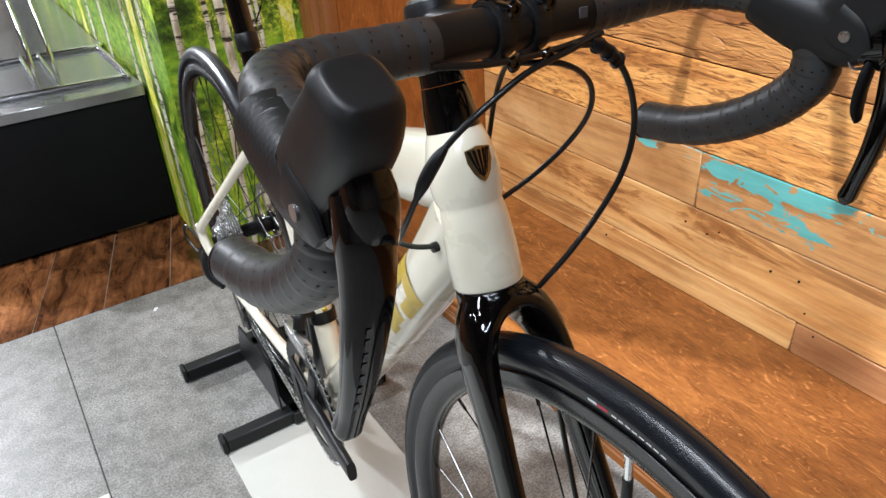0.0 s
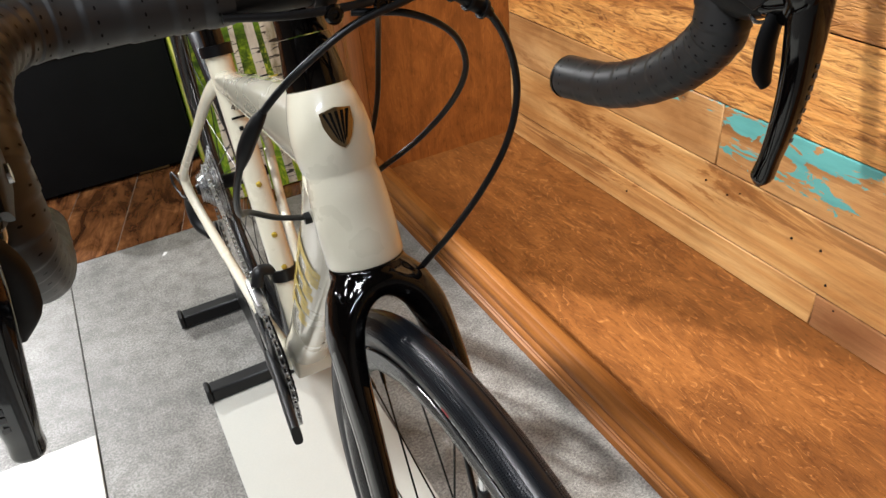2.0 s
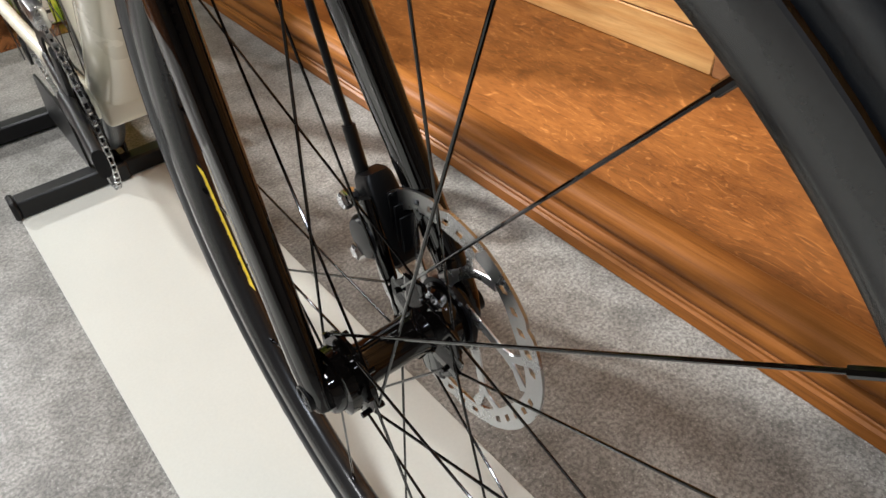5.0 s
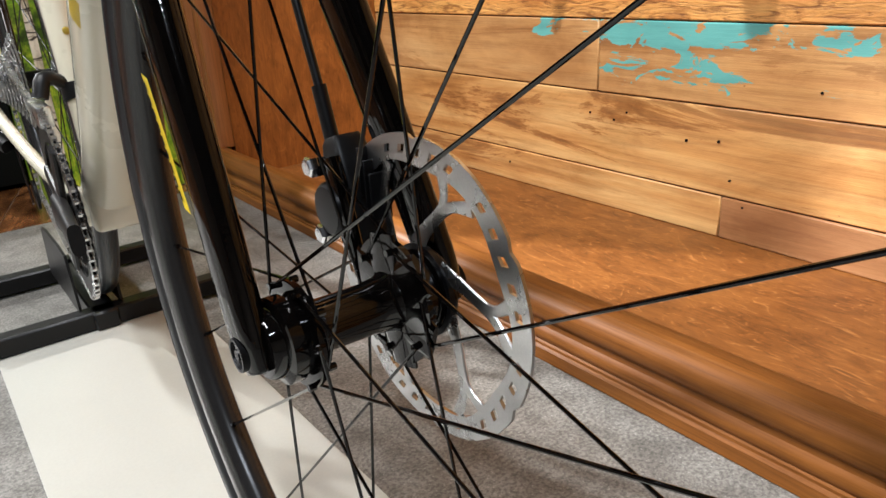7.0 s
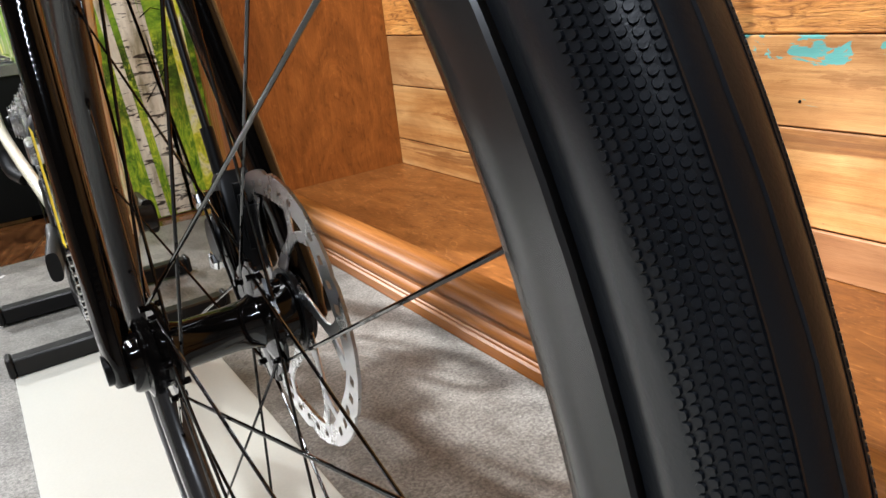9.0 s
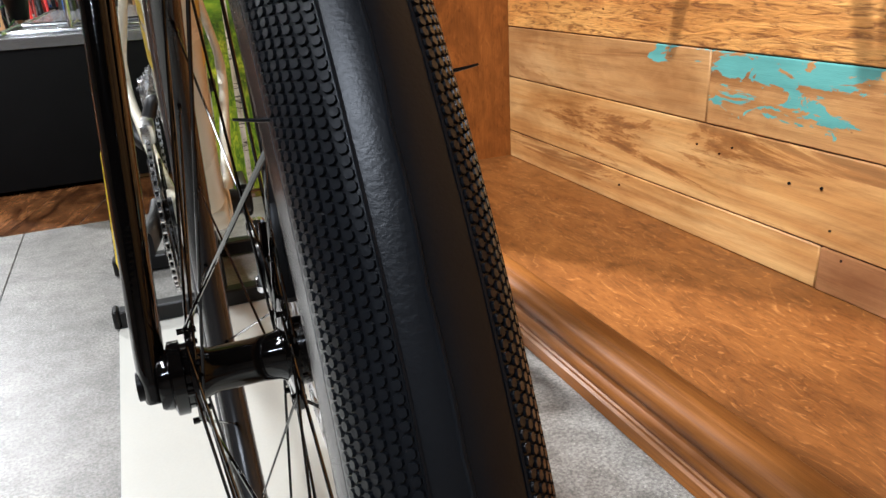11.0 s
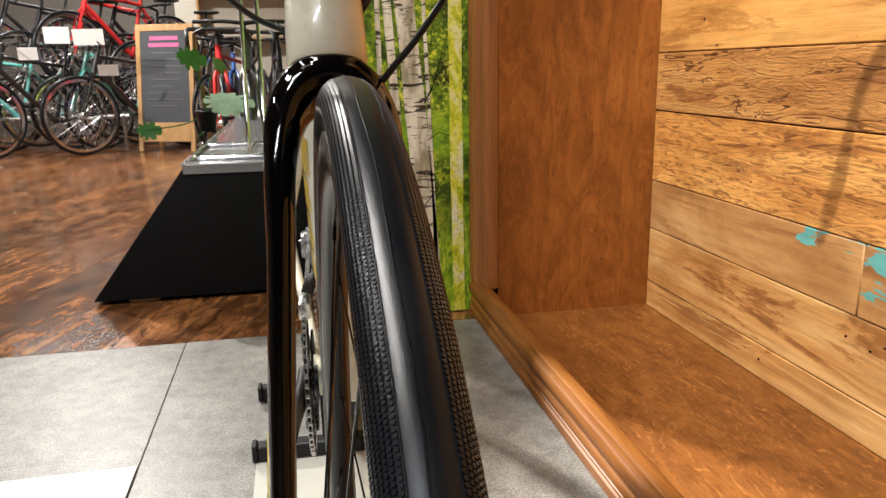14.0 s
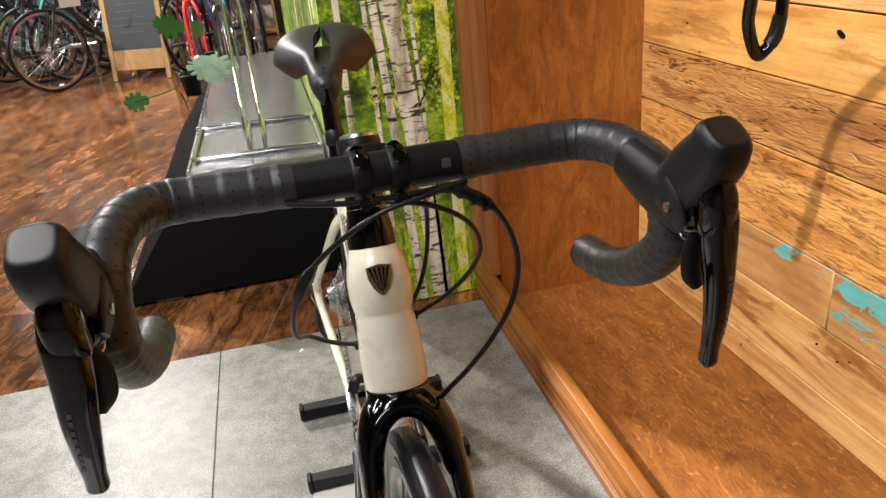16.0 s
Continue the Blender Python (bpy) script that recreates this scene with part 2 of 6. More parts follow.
def old_board(name, dark, mid, light, spread, streaks=0.6, sawn=0.0, cracks=0.0):
    """Reclaimed board: soft grain along its length, drifting tone, ragged brown stains, worm specks; sawn adds saw
    ripples with shade painted in their hollows, cracks short open checks.
    """
    m, nt, b = material(name)
    band = noise_at(nt, coords(nt, (1, 0.10, 1), True), 13, 7, 0.62, 0.7)
    grain = noise_at(nt, coords(nt, (1, 0.07, 1), True), 60, 7, 0.68, 0.6)
    fibre = noise_at(nt, coords(nt, (1, 0.015, 1), True), 460, 4, 0.7)
    blotch = noise_at(nt, coords(nt, (1, 0.55, 1), True), 6, 6, 0.65, 0.4)
    tone = ramp(nt, band, [(0.32, dark), (0.46, mid), (0.62, light)])
    tone = mixed(nt, "MULTIPLY", 0.55, tone, ramp(nt, grain, [(0.34, (0.55, 0.44, 0.33)), (0.50, (0.95, 0.92, 0.88)), (0.66, (1.12, 1.12, 1.1))]))
    tone = mixed(nt, "MULTIPLY", 0.16, tone, ramp(nt, fibre, [(0.38, (0.5, 0.42, 0.34)), (0.55, (1, 1, 1))]))
    tone = mixed(nt, "MULTIPLY", 0.75, tone, ramp(nt, blotch, [(0.34, (0.66, 0.56, 0.46)), (0.52, (1, 1, 1)), (0.70, (1.08, 1.08, 1.06))]))
    stain = noise_at(nt, coords(nt, (1, 0.13, 1), True), 9.5, 9, 0.72, 0.8)
    tone = mixed(nt, "MULTIPLY", streaks, tone, ramp(nt, stain, [(0.36, (0.26, 0.15, 0.08)), (0.415, (0.50, 0.34, 0.21)), (0.445, (1, 1, 1))]))
    specks = node(nt, "ShaderNodeTexVoronoi", Scale=26.0)
    nt.links.new(coords(nt, (1, 0.7, 1), True), specks.inputs["Vector"])
    few = ramp(nt, noise_at(nt, coords(nt, (1, 1, 1), True), 7, 2), [(0.55, (1, 1, 1)), (0.60, (0, 0, 0))])
    speck = mixed(nt, "ADD", 1.0, ramp(nt, specks.outputs["Distance"], [(0.035, (0, 0, 0)), (0.07, (1, 1, 1))]), few)
    tone = mixed(nt, "MULTIPLY", 0.85, tone, mixed(nt, "MIX", speck, (0.10, 0.05, 0.03), (1.0, 1.0, 1.0)))
    height = mixed(nt, "MIX", 0.5, grain, fibre)
    if sawn:
        saw = noise_at(nt, coords(nt, (1, 0.16, 1), True), 95, 5, 0.62, 1.6)
        # shade in the ripple hollows, put into the colour
        tone = mixed(nt, "MULTIPLY", 0.75 * sawn, tone, ramp(nt, saw, [(0.37, (0.24, 0.13, 0.06)), (0.47, (0.88, 0.84, 0.78)), (0.58, (1.12, 1.1, 1.05))]))
        height = mixed(nt, "MIX", 0.75, height, saw)
    if cracks:
        open_line = noise_at(nt, coords(nt, (1, 0.14, 1), True), 24, 3, 0.6, 0.8)
        gate = ramp(nt, noise_at(nt, coords(nt, (1, 0.5, 1), True), 11, 3), [(0.52, (1, 1, 1)), (0.58, (0, 0, 0))])
        line = mixed(nt, "ADD", 1.0, ramp(nt, open_line, [(0.478, (1, 1, 1)), (0.494, (0, 0, 0)), (0.506, (0, 0, 0)), (0.522, (1, 1, 1))]), gate)
        tone = mixed(nt, "MULTIPLY", 0.9 * cracks, tone, mixed(nt, "MIX", line, (0.14, 0.07, 0.03), (1.0, 1.0, 1.0)))
        height = mixed(nt, "MULTIPLY", 0.9, height, line)
    info = nt.nodes.new("ShaderNodeObjectInfo")
    tone = mixed(nt, "MULTIPLY", 1.0, tone, ramp(nt, info.outputs["Random"], [(0, (1 - spread, 1 - spread * 1.1, 1 - spread * 1.2)), (0.5, (1, 0.96, 0.9)), (1, (1.0, 1.0, 1.0))]))
    nt.links.new(tone, b.inputs["Base Color"])
    b.inputs["Roughness"].default_value = 0.55
    bumped(nt, b, height, 0.55 + 0.45 * max(sawn, cracks), 0.0015 + 0.003 * max(sawn, cracks))
    return m


M_BOARD = old_board("reclaimed_board", (0.402, 0.180, 0.049), (0.574, 0.304, 0.099), (0.664, 0.409, 0.165), 0.10, 0.7)
M_PALEBOARD = old_board("reclaimed_board_pale", (0.410, 0.191, 0.061), (0.549, 0.296, 0.106), (0.623, 0.375, 0.158), 0.10, 0.45)
M_ROUGH = old_board("rough_sawn_board", (0.459, 0.195, 0.044), (0.672, 0.330, 0.089), (0.754, 0.427, 0.139), 0.10, 0.5, 1.0)
M_CRACKED = old_board("checked_board", (0.344, 0.143, 0.036), (0.508, 0.244, 0.069), (0.607, 0.330, 0.112), 0.10, 0.75, 0.25, 1.0)
M_ORANGE = old_board("smooth_orange_board", (0.492, 0.225, 0.050), (0.672, 0.341, 0.089), (0.738, 0.420, 0.132), 0.10, 0.5)


def poster_print():
    """A printed wood of birches in spring: soft foliage in greens and yellows."""
    m, nt, b = material("birch_print")
    v = coords(nt)
    wide, blobs, leaves = noise_at(nt, v, 4.5, 3, 0.5, 0.3), noise_at(nt, v, 19, 6, 0.66, 0.5), noise_at(nt, v, 85, 5, 0.75, 0.6)
    tone = ramp(nt, blobs, [(0.34, (0.012, 0.035, 0.003)), (0.46, (0.055, 0.13, 0.008)), (0.56, (0.19, 0.32, 0.015)), (0.68, (0.52, 0.58, 0.05))])
    tone = mixed(nt, "MULTIPLY", 0.9, tone, ramp(nt, leaves, [(0.36, (0.20, 0.26, 0.12)), (0.50, (0.85, 0.85, 0.8)), (0.64, (1.7, 1.6, 1.3))]))
    tone = mixed(nt, "MULTIPLY", 0.75, tone, ramp(nt, wide, [(0.36, (0.35, 0.42, 0.35)), (0.60, (1.15, 1.1, 1.0))]))
    glint = mixed(nt, "MULTIPLY", 1.0, ramp(nt, leaves, [(0.52, (0, 0, 0)), (0.62, (1, 1, 1))]), ramp(nt, wide, [(0.48, (0, 0, 0)), (0.62, (1, 1, 1))]))
    tone = mixed(nt, "MIX", mixed(nt, "MULTIPLY", 1.0, glint, (0.8, 0.8, 0.8)), tone, (0.66, 0.66, 0.10))
    sep = nt.nodes.new("ShaderNodeSeparateXYZ")
    nt.links.new(v, sep.inputs[0])
    meadow = ramp(nt, noise_at(nt, coords(nt, (1, 1, 2.2)), 24, 5, 0.7), [(0.36, (0.07, 0.17, 0.008)), (0.5, (0.17, 0.34, 0.015)), (0.64, (0.33, 0.48, 0.03))])
    blades = ramp(nt, noise_at(nt, coords(nt, (1, 1, 0.25)), 75, 6, 0.75, 1.2), [(0.36, (0.03, 0.09, 0.004)), (0.48, (0.16, 0.32, 0.012)), (0.58, (0.42, 0.54, 0.03)), (0.68, (0.70, 0.70, 0.10))])
    tone = mixed(nt, "MIX", ramp(nt, sep.outputs["Z"], [(0.44, (0, 0, 0)), (0.48, (0.8,) * 3), (0.56, (0.75,) * 3), (0.60, (0, 0, 0))]), tone, meadow)
    tone = mixed(nt, "MIX", ramp(nt, sep.outputs["Z"], [(0.0, (0.9,) * 3), (0.20, (0.75,) * 3), (0.34, (0, 0, 0))]), tone, blades)
    tone = mixed(nt, "MULTIPLY", 1.0, tone, (1.3, 1.25, 1.2))
    nt.links.new(tone, b.inputs["Base Color"])
    b.inputs["Roughness"].default_value = 0.4
    return m


def bark_print():
    m, nt, b = material("birch_bark_print")
    marks, tint = noise_at(nt, coords(nt, (0.55, 0.55, 2.6)), 26, 5, 0.66, 1.0), noise_at(nt, coords(nt, (2.0, 2.0, 0.5)), 14, 4)
    tone = ramp(nt, tint, [(0.36, (0.30, 0.27, 0.17)), (0.48, (0.62, 0.58, 0.46)), (0.60, (0.80, 0.77, 0.64))])
    tone = mixed(nt, "MULTIPLY", 0.97, tone, ramp(nt, marks, [(0.415, (0.03, 0.025, 0.02)), (0.455, (1, 1, 1))]))
    nt.links.new(tone, b.inputs["Base Color"])
    b.inputs["Roughness"].default_value = 0.4
    return m


M_POSTER, M_BARK = poster_print(), bark_print()


def sunlit_print():
    m, nt, b = material("sunlit_foliage_print")
    n, f = noise_at(nt, coords(nt, (1, 1, 0.5)), 26, 5, 0.6, 0.8), noise_at(nt, coords(nt), 120, 4)
    tone = ramp(nt, n, [(0.36, (0.30, 0.42, 0.01)), (0.47, (0.78, 0.76, 0.05)), (0.56, (0.86, 0.82, 0.30)), (0.64, (0.88, 0.84, 0.60))])
    tone = mixed(nt, "MULTIPLY", 0.5, tone, ramp(nt, f, [(0.38, (0.5, 0.5, 0.3)), (0.5, (1, 1, 1))]))
    nt.links.new(tone, b.inputs["Base Color"])
    b.inputs["Roughness"].default_value = 0.4
    return m


M_SUNLIT = sunlit_print()


def stained_ply(name, along):
    """Stained plywood: slow blotches, rolling figure and short bright flecks."""
    m, nt, b = material(name)
    k = (1, 0.45, 1) if along == "y" else (1, 1, 0.45)
    roll = noise_at(nt, coords(nt, k), 11, 6, 0.6, 2.2)
    fleck = noise_at(nt, coords(nt, (1, 0.30, 1) if along == "y" else (1, 1, 0.30)), 62, 5, 0.62, 2.4)
    slow = noise_at(nt, coords(nt), 3.5, 4)
    fibre = noise_at(nt, coords(nt, (1, 0.03, 1) if along == "y" else (1, 1, 0.03)), 480, 4, 0.7)
    tone = ramp(nt, roll, [(0.36, (0.148, 0.051, 0.0100)), (0.5, (0.192, 0.068, 0.0137)), (0.63, (0.232, 0.086, 0.0180))])
    figure = noise_at(nt, coords(nt, (1, 0.34, 1) if along == "y" else (1, 1, 0.34)), 8, 3, 0.5, 0.9)
    many = node(nt, "ShaderNodeMath", operation="MULTIPLY")
    many.inputs[1].default_value = 21.0
    nt.links.new(figure, many.inputs[0])
    lines = node(nt, "ShaderNodeMath", operation="FRACT")
    nt.links.new(many.outputs[0], lines.inputs[0])
    flame = mixed(nt, "MULTIPLY", 1.0, ramp(nt, lines.outputs[0], [(0.0, (0, 0, 0)), (0.80, (0.12, 0.12, 0.12)), (0.93, (1, 1, 1)), (1.0, (0, 0, 0))]), ramp(nt, fleck, [(0.45, (0, 0, 0)), (0.58, (1, 1, 1))]))
    tone = mixed(nt, "ADD", 0.6 if along == "y" else 0.2, tone, mixed(nt, "MULTIPLY", 1.0, flame, (0.30, 0.15, 0.05)))
    tone = mixed(nt, "MULTIPLY", 0.55, tone, ramp(nt, fleck, [(0.36, (0.55, 0.48, 0.40)), (0.44, (1, 1, 1))]))
    tone = mixed(nt, "MULTIPLY", 0.35, tone, ramp(nt, fibre, [(0.4, (0.5, 0.45, 0.4)), (0.55, (1, 1, 1))]))
    tone = mixed(nt, "MULTIPLY", 0.6, tone, ramp(nt, slow, [(0.38, (0.72, 0.68, 0.62)), (0.6, (1, 1, 1))]))
    if along == "z":
        tone = mixed(nt, "MULTIPLY", 1.0, tone, (1.38, 1.25, 1.05))
    nt.links.new(tone, b.inputs["Base Color"])
    b.inputs["Roughness"].default_value = 0.42
    b.inputs["Specular IOR Level"].default_value = 0.35
    b.inputs["Coat Weight"].default_value, b.inputs["Coat Roughness"].default_value = 0.06, 0.2
    bumped(nt, b, mixed(nt, "MIX", 0.5, fleck, fibre), 0.12, 0.001)
    return m


M_STAIN, M_STAIN_UP = stained_ply("stained_plywood", "y"), stained_ply("stained_plywood_upright", "z")


def teal_board(name, stretches):
    """A reclaimed board with flaking teal paint left along some stretches of its length."""
    m = M_PALEBOARD.copy()
    m.name = name
    nt = m.node_tree
    b = nt.nodes["Principled BSDF"]
    old = b.inputs["Base Color"].links[0].from_socket
    v = coords(nt, (1, 0.35, 1))
    sep = nt.nodes.new("ShaderNodeSeparateXYZ")
    tc = nt.nodes.new("ShaderNodeTexCoord")
    nt.links.new(tc.outputs["Object"], sep.inputs[0])
    far = ramp(nt, sep.outputs["Y"], [(y, (amount,) * 3) for y, amount in stretches])
    high = ramp(nt, sep.outputs["Z"], [(0.25, (0.30,) * 3), (0.285, (0.60,) * 3), (0.335, (0.52,) * 3), (0.350, (0.92,) * 3), (0.378, (1.0,) * 3)])
    flakes = noise_at(nt, v, 30, 8, 0.66, 0.9)
    amount = mixed(nt, "MULTIPLY", 1.0, far, high)
    amount = mixed(nt, "MULTIPLY", 1.0, amount, ramp(nt, flakes, [(0.34, (0.10,) * 3), (0.60, (1,) * 3)]))
    mask = ramp(nt, amount, [(0.42, (0, 0, 0)), (0.45, (1, 1, 1))])
    paint = mixed(nt, "MULTIPLY", 0.6, (0.13, 0.40, 0.37), ramp(nt, noise_at(nt, coords(nt, (1, 0.2, 1)), 40, 5), [(0.3, (0.55, 0.6, 0.6)), (0.6, (1, 1, 1))]))
    nt.links.new(mixed(nt, "MIX", mask, old, paint), b.inputs["Base Color"])
    return m


M_TEAL = teal_board("reclaimed_board_teal", [(0.0, 0.55), (0.20, 0.66), (0.235, 0.86), (0.275, 0.60), (0.345, 0.62), (0.375, 1.0), (0.69, 1.0)])
M_TRACES = teal_board("reclaimed_board_teal_traces", [(0.68, 0.62), (0.72, 0.66), (0.76, 0.45), (0.81, 0.50), (0.84, 0.70), (0.87, 0.60), (0.90, 0.0)])


# ---- building helpers ----
def empty(name, m=None):
    ob = new(name)
    ob.empty_display_size = 0.1
    if m is not None:
        ob.matrix_world = m
    return ob


def part(name, bm, mat, parent=None, label="", sharp=40):
    me = bpy.data.meshes.new(name)
    bmesh.ops.recalc_face_normals(bm, faces=bm.faces)
    for f in bm.faces:
        f.smooth = True
    bm.to_mesh(me)
    bm.free()
    me.set_sharp_from_angle(angle=radians(sharp))
    for m in mat if isinstance(mat, (list, tuple)) else [mat]:
        me.materials.append(m)
    ob = new(name, me)
    if parent is not None:
        ob.parent = parent
    if label:
        tagged(ob, label)
    return ob


def thing(ob, label, category, group="", kind=""):
    return tagged(ob, label, category, group, kind)


def box(x0, x1, y0, y1, z0, z1, bevel=0.002, bm=None, steps=1):
    """A box with eased edges, added to bm."""
    bm = bm or bmesh.new()
    made = bmesh.ops.create_cube(bm, size=1.0)["verts"]
    for v in made:
        v.co = Vector(((x0 + x1) / 2 + v.co.x * (x1 - x0), (y0 + y1) / 2 + v.co.y * (y1 - y0), (z0 + z1) / 2 + v.co.z * (z1 - z0)))
    if bevel:
        edges = list({e for v in made for e in v.link_edges})
        bmesh.ops.bevel(bm, geom=edges, offset=bevel, segments=steps, affect="EDGES", profile=0.5)
    return bm


def curve_points(pts, n):
    """A smooth line through pts, in n points."""
    pts = [Vector(p) for p in pts]
    full = [2 * pts[0] - pts[1], *pts, 2 * pts[-1] - pts[-2]]
    out = []
    for i in range(n):
        u = i / (n - 1) * (len(pts) - 1)
        k = min(int(u), len(pts) - 2)
        t = u - k
        a, b, c, d = full[k : k + 4]
        out.append(0.5 * (2 * b + (c - a) * t + (2 * a - 5 * b + 4 * c - d) * t * t + (3 * b - a - 3 * c + d) * t**3))
    return out


def along_list(v, u):
    """The value of v, a number or a list spread evenly over 0 to 1, at u."""
    if not isinstance(v, (list, tuple)):
        return v
    p = u * (len(v) - 1)
    k = min(int(p), len(v) - 2)
    return v[k] + (v[k + 1] - v[k]) * (p - k)


def sweep(pts, ra, rb=None, seg=16, ref=(1, 0, 0), power=2.0, bm=None, closed=False, cap=True):
    """A tube along pts; ra and rb are its half widths along ref and across it; power above 2 squares its section."""
    bm = bm or bmesh.new()
    rb = ra if rb is None else rb
    pts, side, rings = [Vector(p) for p in pts], Vector(ref), []
    n = len(pts)
    for i, p in enumerate(pts):
        if closed:
            t = (pts[(i + 1) % n] - pts[i - 1]).normalized()
        else:
            t = (pts[min(i + 1, n - 1)] - pts[max(i - 1, 0)]).normalized()
        side = (side - t * side.dot(t)).normalized()
        up = t.cross(side)
        a, b = along_list(ra, i / (n - 1)), along_list(rb, i / (n - 1))
        ring = []
        for k in range(seg):
            w = 2 * math.pi * k / seg
            c, s = math.cos(w), math.sin(w)
            c, s = math.copysign(abs(c) ** (2 / power), c), math.copysign(abs(s) ** (2 / power), s)
            ring.append(bm.verts.new(p + side * a * c + up * b * s))
        rings.append(ring)
    for i in range(n if closed else n - 1):
        r0, r1 = rings[i], rings[(i + 1) % n]
        for k in range(seg):
            bm.faces.new((r0[k], r0[(k + 1) % seg], r1[(k + 1) % seg], r1[k]))
    if cap and not closed:
        bm.faces.new(rings[0][::-1])
        bm.faces.new(rings[-1])
    return bm


def lathe(profile, centre, axis="x", seg=48, bm=None, closed=True):
    """A solid of turning: profile rows of (place along the axis, radius)."""
    bm = bm or bmesh.new()
    rings = []
    for a, r in profile:
        ring = []
        for k in range(seg):
            w = 2 * math.pi * k / seg
            c, s = r * math.cos(w), r * math.sin(w)
            p = {"x": (a, c, s), "y": (c, a, s), "z": (c, s, a)}[axis]
            ring.append(bm.verts.new(Vector(centre) + Vector(p)))
        rings.append(ring)
    count = len(rings)
    for i in range(count if closed else count - 1):
        r0, r1 = rings[i], rings[(i + 1) % count]
        for k in range(seg):
            bm.faces.new((r0[k], r0[(k + 1) % seg], r1[(k + 1) % seg], r1[k]))
    if not closed:
        bm.faces.new(rings[0])
        bm.faces.new(rings[-1][::-1])
    return bm


def rod(p, q, r, seg=10, bm=None):
    p, q = Vector(p), Vector(q)
    ref = (1, 0, 0) if abs((q - p).normalized().x) < 0.8 else (0, 1, 0)
    return sweep([p, q], r, seg=seg, ref=ref, bm=bm)


def plate(outline, x0, x1, bevel=0.0, bm=None):
    """A flat plate: an outline in y and z, from x0 to x1."""
    bm = bm or bmesh.new()
    a = [bm.verts.new((x0, y, z)) for y, z in outline]
    b = [bm.verts.new((x1, y, z)) for y, z in outline]
    n = len(outline)
    faces = [bm.faces.new(a), bm.faces.new(b[::-1])]
    for i in range(n):
        faces.append(bm.faces.new((a[i], b[i], b[(i + 1) % n], a[(i + 1) % n])))
    if bevel:
        edges = list({e for f in faces[:2] for e in f.edges})
        bmesh.ops.bevel(bm, geom=edges, offset=bevel, segments=2, affect="EDGES", profile=0.5)
    return bm


def turned(bm, m):
    bmesh.ops.transform(bm, matrix=m, verts=bm.verts)
    return bm

# ---- structure: floor, nook, walls ----
BACK, END, FRONT, DECK = 0.935, 1.470, 0.444, 0.022

floor = part("floor", box(-7.2, 1.2, -4.2, 9.2, -0.2, -0.012, 0), M_GROUT)
thing(floor, "dark screed under stone tiles and hardwood planks", "floor", kind="structure")
for x0, x1 in ((-3.2, -1.2518), (-1.25, -0.3400), (-0.3382, 0.441)):
    part("tile", box(x0, x1, -3.6, 1.526, -0.012, 0.0, 0.0012), M_TILE, floor)
for x0, x1 in ((-1.2535, -1.2490), (-0.3410, -0.3370)):
    part("tile_joint", box(x0, x1, -3.6, 1.526, -0.0119, -0.0016, 0), M_JOINT, floor)
part("tile", box(0.441, 1.19, -3.6, 1.526, -0.012, -0.002, 0), M_TILE, floor)

room = {
    "wall_east": (1.06, 1.2, -4.2, 9.2, 0, 2.8),
    "wall_south": (-7.2, 1.06, -4.2, -4.06, 0, 2.8),
    "wall_west": (-7.2, -7.06, -4.06, 9.2, 0, 2.8),
    "wall_north": (-7.06, 1.06, 9.06, 9.2, 0, 2.8),
}
# the north wall takes the darkened colour, so the planks mirror less haze
for name, b in room.items():
    thing(part(name, box(*b, 0), M_NORTH if name == "wall_north" else M_WALL), "dull brown shop wall", "wall", kind="structure")
thing(part("ceiling", box(-7.2, 1.2, -4.2, 9.2, 2.8, 2.9, 0), M_CEIL), "plain shop ceiling", "ceiling", kind="structure")

# the wooden nook: a low deck with a moulded front rail, an end panel and a moulded post
nook = part("nook_deck", box(FRONT + 0.03, BACK + 0.02, -2.4, END + 0.01, 0.001, DECK, 0), M_STAIN)
thing(nook, "orange-brown stained plywood deck of a low display nook", "display plinth", kind="structure")


def moulding(name, profile, run, mat, upright=False):
    """A length of moulding: profile rows of (across, up), drawn from run[0] to run[1]."""
    bm = bmesh.new()
    ends = []
    for r in run:
        ends.append([bm.verts.new((a, b, r) if upright else (a, r, b)) for a, b in profile])
    n = len(profile)
    for i in range(n):
        bm.faces.new((ends[0][i], ends[0][(i + 1) % n], ends[1][(i + 1) % n], ends[1][i]))
    bm.faces.new(ends[0])
    bm.faces.new(ends[1][::-1])
    return part(name, bm, mat, None, "", 28)


def arc(cx, cy, r, a0, a1, n=7):
    return [(cx + r * math.cos(radians(a0 + (a1 - a0) * i / (n - 1))), cy + r * math.sin(radians(a0 + (a1 - a0) * i / (n - 1)))) for i in range(n)]


rail_profile = [(0.536, 0.0), (0.4965, 0.0), (0.4965, 0.017), (0.500, 0.020), (0.500, 0.024)]
rail_profile += arc(0.5115, 0.036, 0.0135, 228, 150, 6) + [(0.5035, 0.047), (0.5035, 0.052)]
rail_profile += arc(0.516, 0.073, 0.022, 232, 128, 9) + [(0.504, 0.0945), (0.506, 0.099), (0.510, 0.101), (0.528, 0.101), (0.532, 0.099), (0.536, 0.094)]
rail = moulding("trim_rail", [(a - 0.0545, b) for a, b in rail_profile], (-2.4, 1.591), M_MOULD)
thing(rail, "stained wooden moulding along the front of the deck", "moulding", kind="structure")

